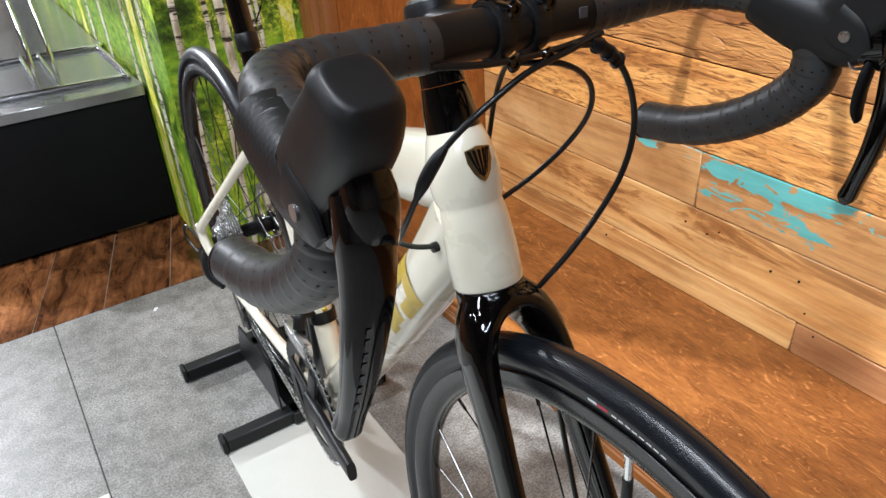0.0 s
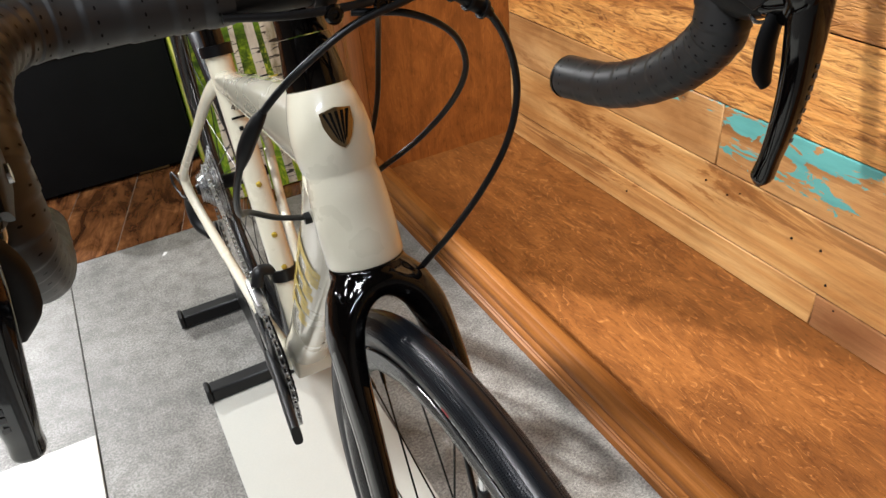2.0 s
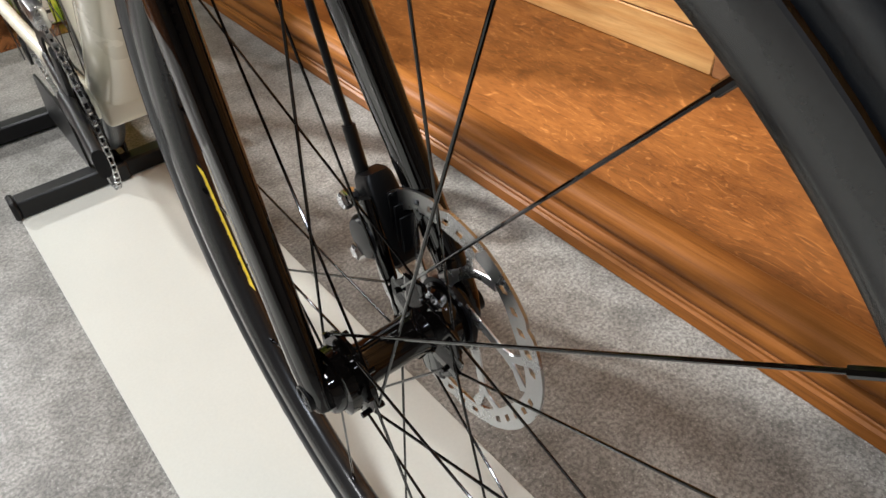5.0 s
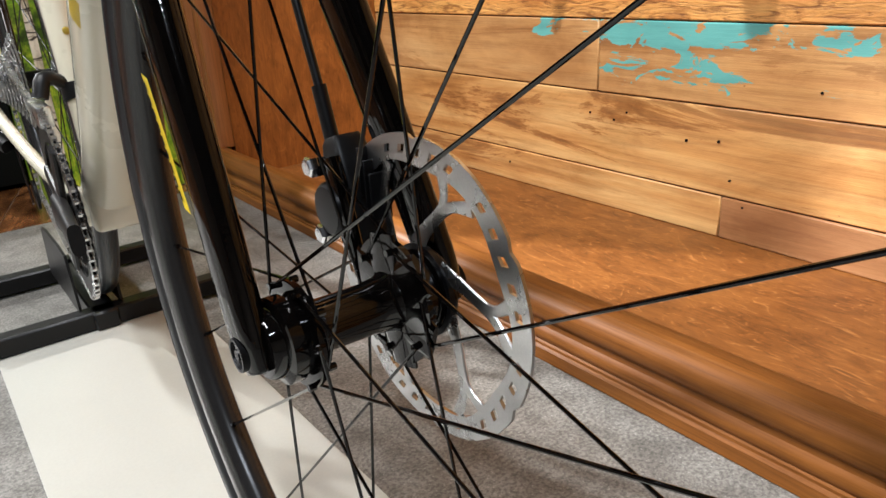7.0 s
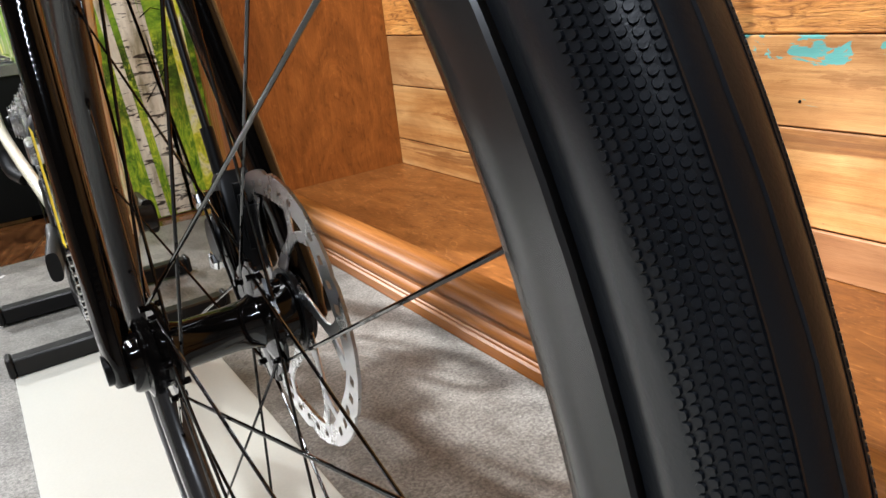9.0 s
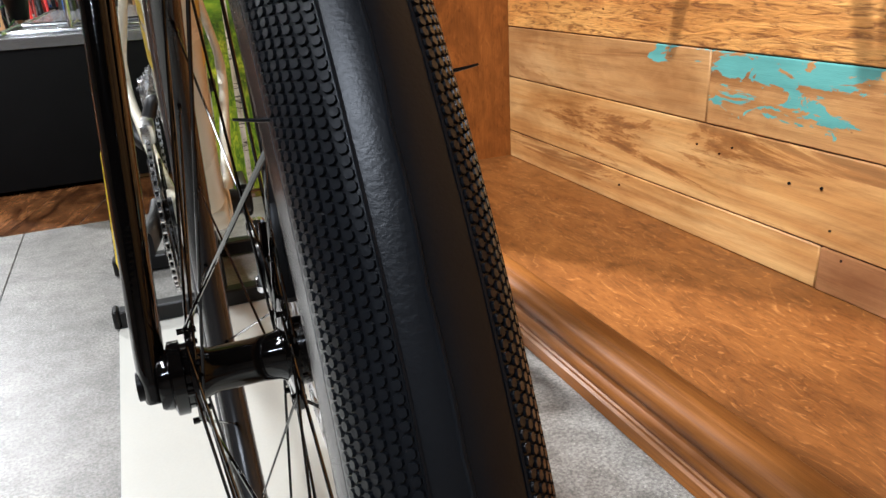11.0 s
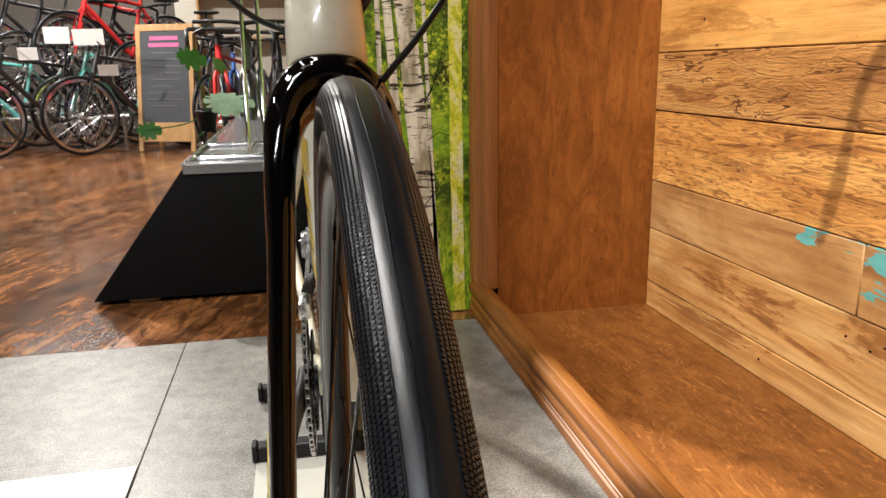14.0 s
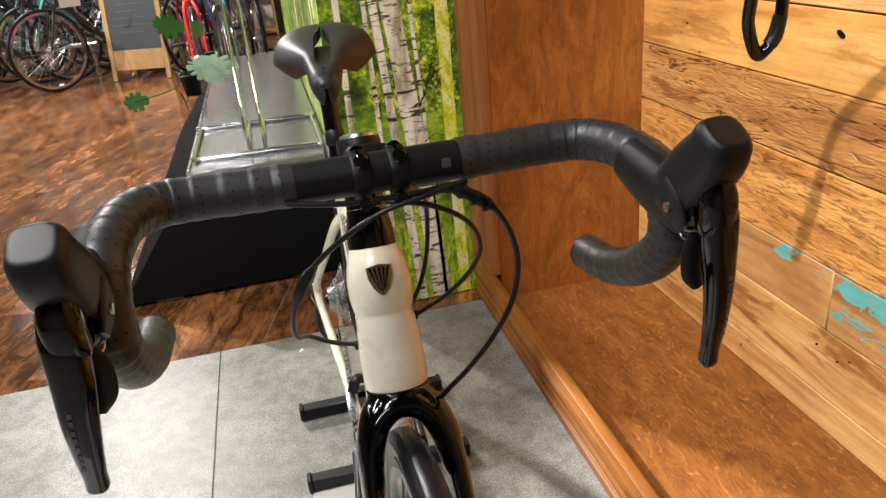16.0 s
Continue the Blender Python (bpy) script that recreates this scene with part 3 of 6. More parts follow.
post_profile = [(0.498, 1.668), (0.498, 1.602), (0.501, 1.598), (0.501, 1.586)]
post_profile += arc(0.512, 1.570, 0.0125, 130, 230, 6) + [(0.503, 1.556), (0.509, 1.550), (0.513, 1.548), (0.513, 1.532)]
post_profile += arc(0.525, 1.524, 0.0125, 150, 250, 5) + [(0.53, 1.508), (0.548, 1.508), (0.551, 1.512), (0.551, 1.668)]
post = moulding("trim_post", [(a - 0.0545, b - 0.037 if b < 1.66 else 1.591) for a, b in post_profile], (0.1015, 2.3), M_MOULD_UP, True)
thing(post, "stained wooden corner post with stepped mouldings", "moulding", kind="structure")
end_panel = part("wall_nook_end", box(0.4950, BACK + 0.02, END, END + 0.03, DECK, 2.3, 0), M_STAIN_UP)
thing(end_panel, "orange-brown stained plywood end panel of the nook", "wall", kind="structure")

backing = part("wall_nook_back", box(BACK + 0.004, 1.058, -2.4, 1.53, 0.0, 2.8, 0), M_SATIN)
thing(backing, "wall clad with reclaimed timber boards", "wall", kind="structure")

# the wall covered with a birch forest print: a front and a side that meet in a corner
block = part("wall_print", box(0.0895, 1.055, 1.600, 4.6, 0.0, 2.8, 0), M_WALL)
thing(block, "wall covered with a printed birch forest", "wall", kind="structure")
front_print = part("poster_front", box(0.0893, 0.56, 1.5940, 1.5995, 0.004, 2.4, 0), M_POSTER)
thing(front_print, "printed forest mural with birch trunks and bright green leaves", "mural", kind="structure")
side_print = part("poster_side", box(0.0840, 0.0890, 1.5940, 4.6, 0.004, 2.4, 0), M_POSTER)
thing(side_print, "printed forest mural with birch trunks on the side wall", "mural", kind="structure")


def birch(parent, foot, head, w0, w1, on_front):
    """A printed trunk: a tapering strip with uneven edges, a hair proud of the print."""
    bm = bmesh.new()
    rows = []
    rng = random.Random(int(1000 * (foot + head)))
    for i in range(25):
        u = i / 24
        c = foot + (head - foot) * u + 0.006 * math.sin(5 * u + foot * 40)
        w = (w0 + (w1 - w0) * u) / 2 * rng.uniform(0.92, 1.08)
        z = 0.006 + 2.39 * u
        pair = []
        for s in (-1, 1):
            pair.append(bm.verts.new((c + s * w, 1.5930, z) if on_front else (0.0830, c + s * w, z)))
        rows.append(pair)
    for a, b in zip(rows, rows[1:]):
        bm.faces.new((a[0], a[1], b[1], b[0]))
    return part("trunk", bm, M_BARK, parent)


for foot, head, w0, w1 in ((0.335, 0.155, 0.058, 0.042), (0.284, 0.118, 0.024, 0.018), (0.202, 0.212, 0.014, 0.011), (0.345, 0.285, 0.011, 0.008), (0.130, 0.122, 0.018, 0.014)):
    birch(front_print, foot, head, w0, w1, True)
birch(front_print, 0.418, 0.398, 0.034, 0.040, True).data.materials[0] = M_SUNLIT
rng = random.Random(3)
for foot in (1.74, 1.96, 2.34, 2.60, 2.98, 3.5, 4.1):
    birch(side_print, foot, foot + rng.uniform(-0.05, 0.12), rng.uniform(0.02, 0.055), rng.uniform(0.02, 0.04), False)
for foot in (1.84, 2.75, 3.9):
    birch(side_print, foot, foot + 0.03, 0.08, 0.06, False).data.materials[0] = M_SUNLIT


def print_branch(pts):
    bm = bmesh.new()
    rows = []
    for i, (x, z, w) in enumerate(pts):
        rows.append([bm.verts.new((x, 1.5925, z - w)), bm.verts.new((x, 1.5925, z + w))])
    for a, b in zip(rows, rows[1:]):
        bm.faces.new((a[0], b[0], b[1], a[1]))
    part("branch", bm, M_INK, front_print)


for pts in ([(0.322, 0.60, 0.004), (0.345, 0.64, 0.004), (0.365, 0.70, 0.003), (0.385, 0.78, 0.001)], [(0.352, 0.66, 0.002), (0.375, 0.69, 0.002), (0.40, 0.70, 0.001)],
            [(0.33, 0.50, 0.002), (0.36, 0.52, 0.001), (0.39, 0.51, 0.001)], [(0.318, 0.60, 0.003), (0.316, 0.66, 0.002), (0.305, 0.74, 0.001)], [(0.30, 0.30, 0.002), (0.35, 0.36, 0.002), (0.39, 0.42, 0.001)]):
    print_branch(pts)

# white sheets laid on the tiles
for x0, x1, y0, y1 in ((-0.131, 0.140, -0.75, 0.872), (-1.21, -0.3405, -0.4, 0.888)):
    ob = part("floor_sheet", box(x0, x1, y0, y1, 0.0003, 0.004, 0.0008), M_SHEET)
    thing(ob, "glossy white laminate sheet lying on grey tiles", "floor sheet", "white sheets on the floor")

scrap = part("paper_scrap", turned(box(-0.008, 0.008, -0.004, 0.004, 0.0002, 0.0012, 0.0003), Matrix.Translation((-0.115, 1.440, 0)) @ pose(0, 0, 0, 0, 0, 55)), M_WHITE)
thing(scrap, "tiny white scrap of paper lying on grey tiles", "paper scrap")

# ---- the bicycle ----
AXLE, RADIUS, BASE = 0.343, 0.343, 1.000
STEER_FOOT, STEER_UP = Vector((0, 0.175, 0.695)), Vector((0, 0.3256, 0.9455))
BB, REAR = Vector((0, 0.600, 0.263)), Vector((0, BASE, 0.367))
HUB = Matrix.Translation((0, 0, AXLE))
BIKE_AT = HUB @ pose(0, 0, 0, 0, -0.8, -2.0) @ HUB.inverted()
bike = empty("bicycle", BIKE_AT)
thing(bike, "cream road bicycle with gloss black fork, held in a black stand", "bicycle")


def steered(degrees):
    return Matrix.Translation(STEER_FOOT) @ Matrix.Rotation(radians(degrees), 4, STEER_UP) @ Matrix.Translation(-STEER_FOOT)


# where the fork, the front wheel and the handlebar have been turned to
FORK_AT = steered(0.86)
WHEEL_AT = BIKE_AT.inverted() @ HUB @ pose(0, 0, 0, 0, 0.29, 0.0) @ HUB.inverted()
BAR_AT = BIKE_AT.inverted() @ pose(0.006, 0.150, 0.901, 0, 0.6, 1.1) @ Matrix.Translation((0, -0.150, -0.901))
STEER = FORK_AT


def front(name, bm, mat, parent=None, label="", sharp=40):
    """A part that turns with the fork."""
    return part(name, turned(bm, STEER), mat, parent or bike, label, sharp)


def on_axis(d):
    return STEER_FOOT + STEER_UP * d


# frame
def ring_stack(rows, bm=None, seg=32):
    """Rings square to the steering axis: distance up the axis, half width, half depth, shift forward."""
    pts = [on_axis(d) + Vector((0, -0.9455, 0.3256)) * s for d, a, b, s in rows]
    bm = bm or bmesh.new()
    rings = []
    fwd = Vector((0, -0.9455, 0.3256))
    for p, (d, a, b, s) in zip(pts, rows):
        rings.append([bm.verts.new(p + Vector((1, 0, 0)) * a * math.cos(2 * math.pi * k / seg) + fwd * b * math.sin(2 * math.pi * k / seg)) for k in range(seg)])
    for r0, r1 in zip(rings, rings[1:]):
        for k in range(seg):
            bm.faces.new((r0[k], r0[(k + 1) % seg], r1[(k + 1) % seg], r1[k]))
    bm.faces.new(rings[0])
    bm.faces.new(rings[-1][::-1])
    return bm


part("frame", ring_stack([(-0.0045, 0.0280, 0.0290, 0), (-0.0020, 0.0292, 0.0302, 0), (0.0200, 0.0292, 0.0302, 0), (0.0420, 0.0284, 0.0294, 0), (0.0570, 0.0270, 0.0278, 0), (0.0632, 0.0258, 0.0262, 0), (0.0648, 0.0259, 0.0263, 0),
                                       (0.0690, 0.0276, 0.0276, 0), (0.0800, 0.0290, 0.0288, 0), (0.0920, 0.0292, 0.0292, 0), (0.1040, 0.0276, 0.0276, 0), (0.1160, 0.0248, 0.0250, 0), (0.1235, 0.0222, 0.0222, 0)]),
                  M_CREAM, bike, "cream painted head tube")
part("down_tube", sweep(curve_points([(0, 0.197, 0.742), (0, 0.262, 0.658), (0, 0.40, 0.493), (0, 0.538, 0.335), (0, 0.592, 0.272)], 24), [0.027, 0.0265, 0.0265, 0.0275, 0.033], [0.034, 0.0315, 0.0305, 0.030, 0.029],
                       28, power=2.6), M_CREAM, bike)
part("top_tube", sweep(curve_points([(0, 0.212, 0.774), (0, 0.30, 0.752), (0, 0.40, 0.729), (0, 0.50, 0.704), (0, 0.60, 0.680), (0, 0.702, 0.655)], 28), [0.024, 0.0215, 0.0195, 0.018, 0.0165, 0.0155], [0.036, 0.0340, 0.0300, 0.0245, 0.0190, 0.0160],
                      24, power=2.4), M_CREAM, bike)
ST_UP = Vector((0, 0.266, 0.964))
part("seat_tube", sweep([BB + ST_UP * d for d in (0, 0.1, 0.2, 0.3, 0.39, 0.446)], [0.0195, 0.0175, 0.017, 0.0168, 0.0168, 0.0175], seg=24), M_CREAM, bike)
part("bottom_bracket_shell", lathe([(-0.036, 0.0215), (-0.034, 0.0235), (0.034, 0.0235), (0.036, 0.0215)], BB, "x", 32, closed=False), M_CREAM, bike)
part("bottom_bracket_block", box(-0.031, 0.031, 0.562, 0.618, 0.238, 0.286, 0.008, steps=3), M_CREAM, bike)
for s in (-1, 1):
    part("seat_stay", sweep(curve_points([(s * 0.010, 0.711, 0.655), (s * 0.026, 0.750, 0.622), (s * 0.052, 0.862, 0.522), (s * 0.075, 0.966, 0.431), (s * 0.080, 1.006, 0.396)], 20), [0.0085, 0.0075, 0.007, 0.007, 0.009],
                            [0.011, 0.0095, 0.0085, 0.0085, 0.0105], 14), M_CREAM, bike)
    part("chain_stay", sweep(curve_points([(s * 0.080, 1.009, 0.404), (s * 0.079, 1.000, 0.367), (s * 0.070, 0.945, 0.330), (s * 0.052, 0.80, 0.288), (s * 0.040, 0.68, 0.273), (s * 0.030, 0.615, 0.265)], 22), [0.0085, 0.0085, 0.0085, 0.009, 0.010, 0.012],
                             [0.010, 0.014, 0.0105, 0.010, 0.012, 0.015], 14), M_CREAM, bike)
part("seat_clamp", lathe([(0.0, 0.0178), (0.0, 0.0212), (0.014, 0.0212), (0.014, 0.0178)], (0, 0, 0), "z", 28), M_ALLOY, bike).matrix_local = Matrix.Translation(BB + ST_UP * 0.440) @ pose(0, 0, 0, -15.4)

# lettering: plain strokes in place of the maker's name
DT_DIR = (Vector((0, 0.538, 0.335)) - Vector((0, 0.262, 0.658))).normalized()
DT_UP = Vector((0, 0.7602, 0.6497))


def side_bar(a0, a1, h0, h1, lean, name, mat, side=-1, origin=Vector((0, 0.264, 0.656))):
    """A stroke that follows the rounded side of the down tube, a0 to a1 along it and h0 to h1 across."""
    bm = bmesh.new()
    rows = []
    for i in range(7):
        h = h0 + (h1 - h0) * i / 6
        x = side * (0.0272 * (1 - min(0.98, abs(h) / 0.0312) ** 2.6) ** (1 / 2.6) + 0.0005)
        rows.append([bm.verts.new(origin + Vector((x, 0, 0)) + DT_DIR * (a + lean * h) + DT_UP * h) for a in (a0, a1)])
    for p, q in zip(rows, rows[1:]):
        bm.faces.new((p[0], p[1], q[1], q[0]))
    return part(name, bm, mat, bike)


for side in (-1, 1):
    for a0, a1 in ((0.004, 0.056), (0.064, 0.112), (0.120, 0.172), (0.180, 0.232)):
        side_bar(a0, a0 + 0.021, -0.0245, 0.0245, -0.35, "lettering_stroke", M_GOLD, side)
        side_bar(a0 + 0.0215, a1, 0.008, 0.0245, -0.35, "lettering_stroke", M_GOLD, side)
        side_bar(a0 + 0.0215, a1 - 0.004, -0.0245, -0.008, -0.35, "lettering_stroke", M_GOLD, side)


# shield badge on the head tube
shape = [(-0.0130, 0.014), (-0.006, 0.0152), (0, 0.0166), (0.006, 0.0152), (0.0130, 0.014), (0.0125, 0.002), (0.0085, -0.009), (0.004, -0.015), (0, -0.018), (-0.004, -0.015), (-0.0085, -0.009), (-0.0125, 0.002)]


def on_head(u, h, lift):
    """A point on the front of the head tube: u metres round it and h up it from the badge's middle."""
    w = u / 0.0292
    fwd = Vector((0, -0.9455, 0.3256))
    return on_axis(0.0965 + h) + Vector((1, 0, 0)) * (0.0292 + lift) * math.sin(w) + fwd * (0.0296 + lift) * math.cos(w)


def shield(scale, lift, name, mat):
    bm = bmesh.new()
    mid = bm.verts.new(on_head(0, 0, lift + 0.0004))
    rim = [bm.verts.new(on_head(u * scale * 0.84, h * scale * 0.80, lift)) for u, h in shape]
    low = [bm.verts.new(on_head(u * scale * 0.84, h * scale * 0.80, -0.003)) for u, h in shape]
    for i in range(len(shape)):
        j = (i + 1) % len(shape)
        bm.faces.new((mid, rim[i], rim[j]))
        bm.faces.new((rim[i], low[i], low[j], rim[j]))
    return part(name, bm, mat, bike)


badge_plate = shield(1.0, 0.0012, "badge", M_BRONZE)
tagged(badge_plate, "shield badge of bright metal and black stripes")
for k in range(-2, 3):
    bm = bmesh.new()
    top, low = (k * 0.0048, 0.0118), (k * 0.0016, -0.013 + 0.002 * abs(k))
    ring = [bm.verts.new(on_head(u * 0.84, h * 0.80, 0.0020)) for u, h in ((top[0] - 0.0011, top[1] + 0.0012), (top[0] + 0.0011, top[1] + 0.0012), (low[0] + 0.0004, low[1] - 0.0012), (low[0] - 0.0004, low[1] - 0.0012))]
    bm.faces.new(ring)
    part("badge_stripe", bm, M_INK, badge_plate)

# bolts, stickers and guides on the frame
for d in (0.14, 0.19, 0.265):
    p = BB + ST_UP * d + Vector((0, -0.0172, 0.0045))
    part("bottle_bolt", lathe([(-0.002, 0.0040), (0.0015, 0.0040), (0.0022, 0.003)], (0, 0, 0), "y", 12, closed=False), M_GOLD, bike).matrix_local = Matrix.Translation(p) @ pose(0, 0, 0, -15, 0, 180)
for d in (0.06, 0.11):
    p = Vector((0, 0.30, 0.612)) + DT_DIR * (d + 0.16) - DT_UP * 0.0275
    part("guard_bolt", lathe([(-0.002, 0.0035), (0.001, 0.0035)], (0, 0, 0), "z", 10, closed=False), M_INK, bike).matrix_local = Matrix.Translation(p)
size_mark = bpy.data.curves.new("size_mark", "FONT")
size_mark.body, size_mark.size, size_mark.extrude, size_mark.align_x = "49", 0.012, 0.0002, "CENTER"
mark = new("size_mark", size_mark)
size_mark.materials.append(M_INK)
mark.parent = bike
mark.matrix_local = Matrix.Translation(BB + ST_UP * 0.369 + Vector((0, -0.0172, 0.0047))) @ pose(0, 0, 0, 74.6)
part("sticker_bar", box(-0.009, 0.009, -0.0006, 0.0006, -0.0015, 0.0015, 0), M_INK, bike).matrix_local = Matrix.Translation(BB + ST_UP * 0.359 + Vector((0, -0.0172, 0.0047))) @ pose(0, 0, 0, -15.4)
part("sticker_dot", box(-0.0028, 0.0028, -0.0006, 0.0006, -0.0028, 0.0028, 0), M_INK, bike).matrix_local = Matrix.Translation(BB + ST_UP * 0.344 + Vector((0, -0.0170, 0.0047))) @ pose(0, 0, 0, -15.4)
for y in (0.335, 0.375, 0.45):
    part("tube_mark", box(-0.003, 0.003, -0.006, 0.006, -0.0005, 0.0006, 0), M_INK if y > 0.36 else M_GOLD, bike).matrix_local = Matrix.Translation((-0.006, y, 0.7815 - 0.31 * (y - 0.335) + 0.0015)) @ pose(0, 0, 0, -21.5)

# headset, spacers, stem
part("headset_cover", ring_stack([(0.1240, 0.0218, 0.0218, 0), (0.1300, 0.0216, 0.0220, 0.0), (0.1400, 0.0205, 0.0215, 0), (0.1580, 0.0178, 0.0186, 0)]), M_GLOSS, bike)
front("spacer", ring_stack([(0.1585, 0.0175, 0.0185, 0), (0.1780, 0.0172, 0.018, 0)]), M_GLOSS)
STEER = BAR_AT
BAR = Vector((0, 0.150, 0.901))
stem_top = on_axis(0.199)
stem = front("stem", ring_stack([(0.1785, 0.0190, 0.0195, 0), (0.1820, 0.0198, 0.0205, 0), (0.2160, 0.0198, 0.0205, 0), (0.2200, 0.0188, 0.0195, 0)]), M_SATIN)
front("stem_body", sweep(curve_points([stem_top, stem_top.lerp(BAR, 0.35), stem_top.lerp(BAR, 0.7), BAR + Vector((0, 0.012, 0))], 10), [0.0175, 0.0165, 0.0175, 0.021], [0.019, 0.0165, 0.0165, 0.0185], 20, power=3.2), M_SATIN, stem)
front("top_cap", ring_stack([(0.2202, 0.0165, 0.0165, 0), (0.2230, 0.0160, 0.0160, 0), (0.2245, 0.012, 0.012, 0)]), M_STEEL, stem)
for x in (-0.0145, 0.0145):
    front("clamp_band", lathe([(x - 0.0065, 0.0165), (x - 0.0065, 0.0188), (x - 0.0045, 0.0194), (x + 0.0045, 0.0194), (x + 0.0065, 0.0188), (x + 0.0065, 0.0165)], BAR, "x", 36), M_SATIN, stem)
    for top in (1, -1):
        c = BAR + Vector((x, -0.012, top * 0.0170))
        front("clamp_bolt", lathe([(-0.011, 0.0058), (-0.0125, 0.0044), (-0.0125, 0.0026), (-0.0095, 0.0024), (0.012, 0.0024), (0.012, 0.0058)], c, "y", 18, closed=False), M_GLOSS, stem)

# drop bar, tape, hoods and levers
half_bar = [(0.0640, 0.1500, 0.9010), (0.0955, 0.1496, 0.9015), (0.1385, 0.1482, 0.9030), (0.1643, 0.1402, 0.9045), (0.1795, 0.1197, 0.9050), (0.1862, 0.0904, 0.9030), (0.1891, 0.0637, 0.8966), (0.1900, 0.0468, 0.8799),
            (0.1910, 0.0440, 0.8560), (0.1920, 0.0530, 0.8400), (0.1930, 0.0730, 0.8210), (0.1942, 0.1030, 0.8020), (0.1955, 0.1440, 0.7850), (0.1970, 0.1935, 0.7760)]
bar_core = sweep(curve_points([(-0.075, 0.150, 0.901), (-0.03, 0.150, 0.901), (0, 0.150, 0.901), (0.03, 0.150, 0.901), (0.075, 0.150, 0.901)], 13), 0.0159, seg=32, ref=(0, 0, 1))
bar = front("handlebar", bar_core, M_SATIN, None, "matt black round drop handlebar")
front("maker_mark", box(0.0475, 0.0545, 0.1335, 0.1348, 0.901, 0.908, 0), M_GREY, bar)


def mirrored(pts, s):
    return [Vector((s * p[0], p[1], p[2])) for p in pts]


def tape_wrap(s):
    """Overlapping wraps of bar tape: a tube whose radius steps at each wrap, with rows of punched dots."""
    line = curve_points(mirrored(half_bar, s), 261)
    radii = []
    for i in range(len(line)):
        u = (i % 10) / 9
        radii.append(0.0163 + 0.0007 * u + (0.0006 if i < 8 else 0))
    bm = sweep(line, radii, seg=28, ref=(0, 0, 1))
    tape = front("bar_tape", bm, M_TAPE, bar, "black perforated bar tape", 80)
    dots = bmesh.new()
    for i in range(5, 256, 10):
        for k in range(16):
            w = 2 * math.pi * k / 16
            j = max(1, min(len(line) - 2, i + round(1.6 * math.cos(w + 0.8))))
            p, t = line[j], (line[j + 1] - line[j - 1]).normalized()
            side = Vector((0, 0, 1)) - t * t.z
            if side.length < 0.2:
                side = Vector((0, 1, 0)) - t * t.y
            side.normalize()
            out = side * math.cos(w) + t.cross(side) * math.sin(w)
            c, tang = p + out * (radii[j] + 0.00025), t.cross(out)
            dots.faces.new([dots.verts.new(c + t * 0.0005 * a + tang * 0.0011 * b) for a, b in ((-1, -0.6), (-1, 0.6), (0, 1), (1, 0.6), (1, -0.6), (0, -1))])
    tagged(front("perforation", dots, M_INK, tape), kind="stuff")
    front("bar_plug", turned(lathe([(0.0, 0.0172), (0.003, 0.0168), (0.005, 0.012)], (0, 0, 0), "y", 24, closed=False), Matrix.Translation(line[-1])), M_SATIN, bar)



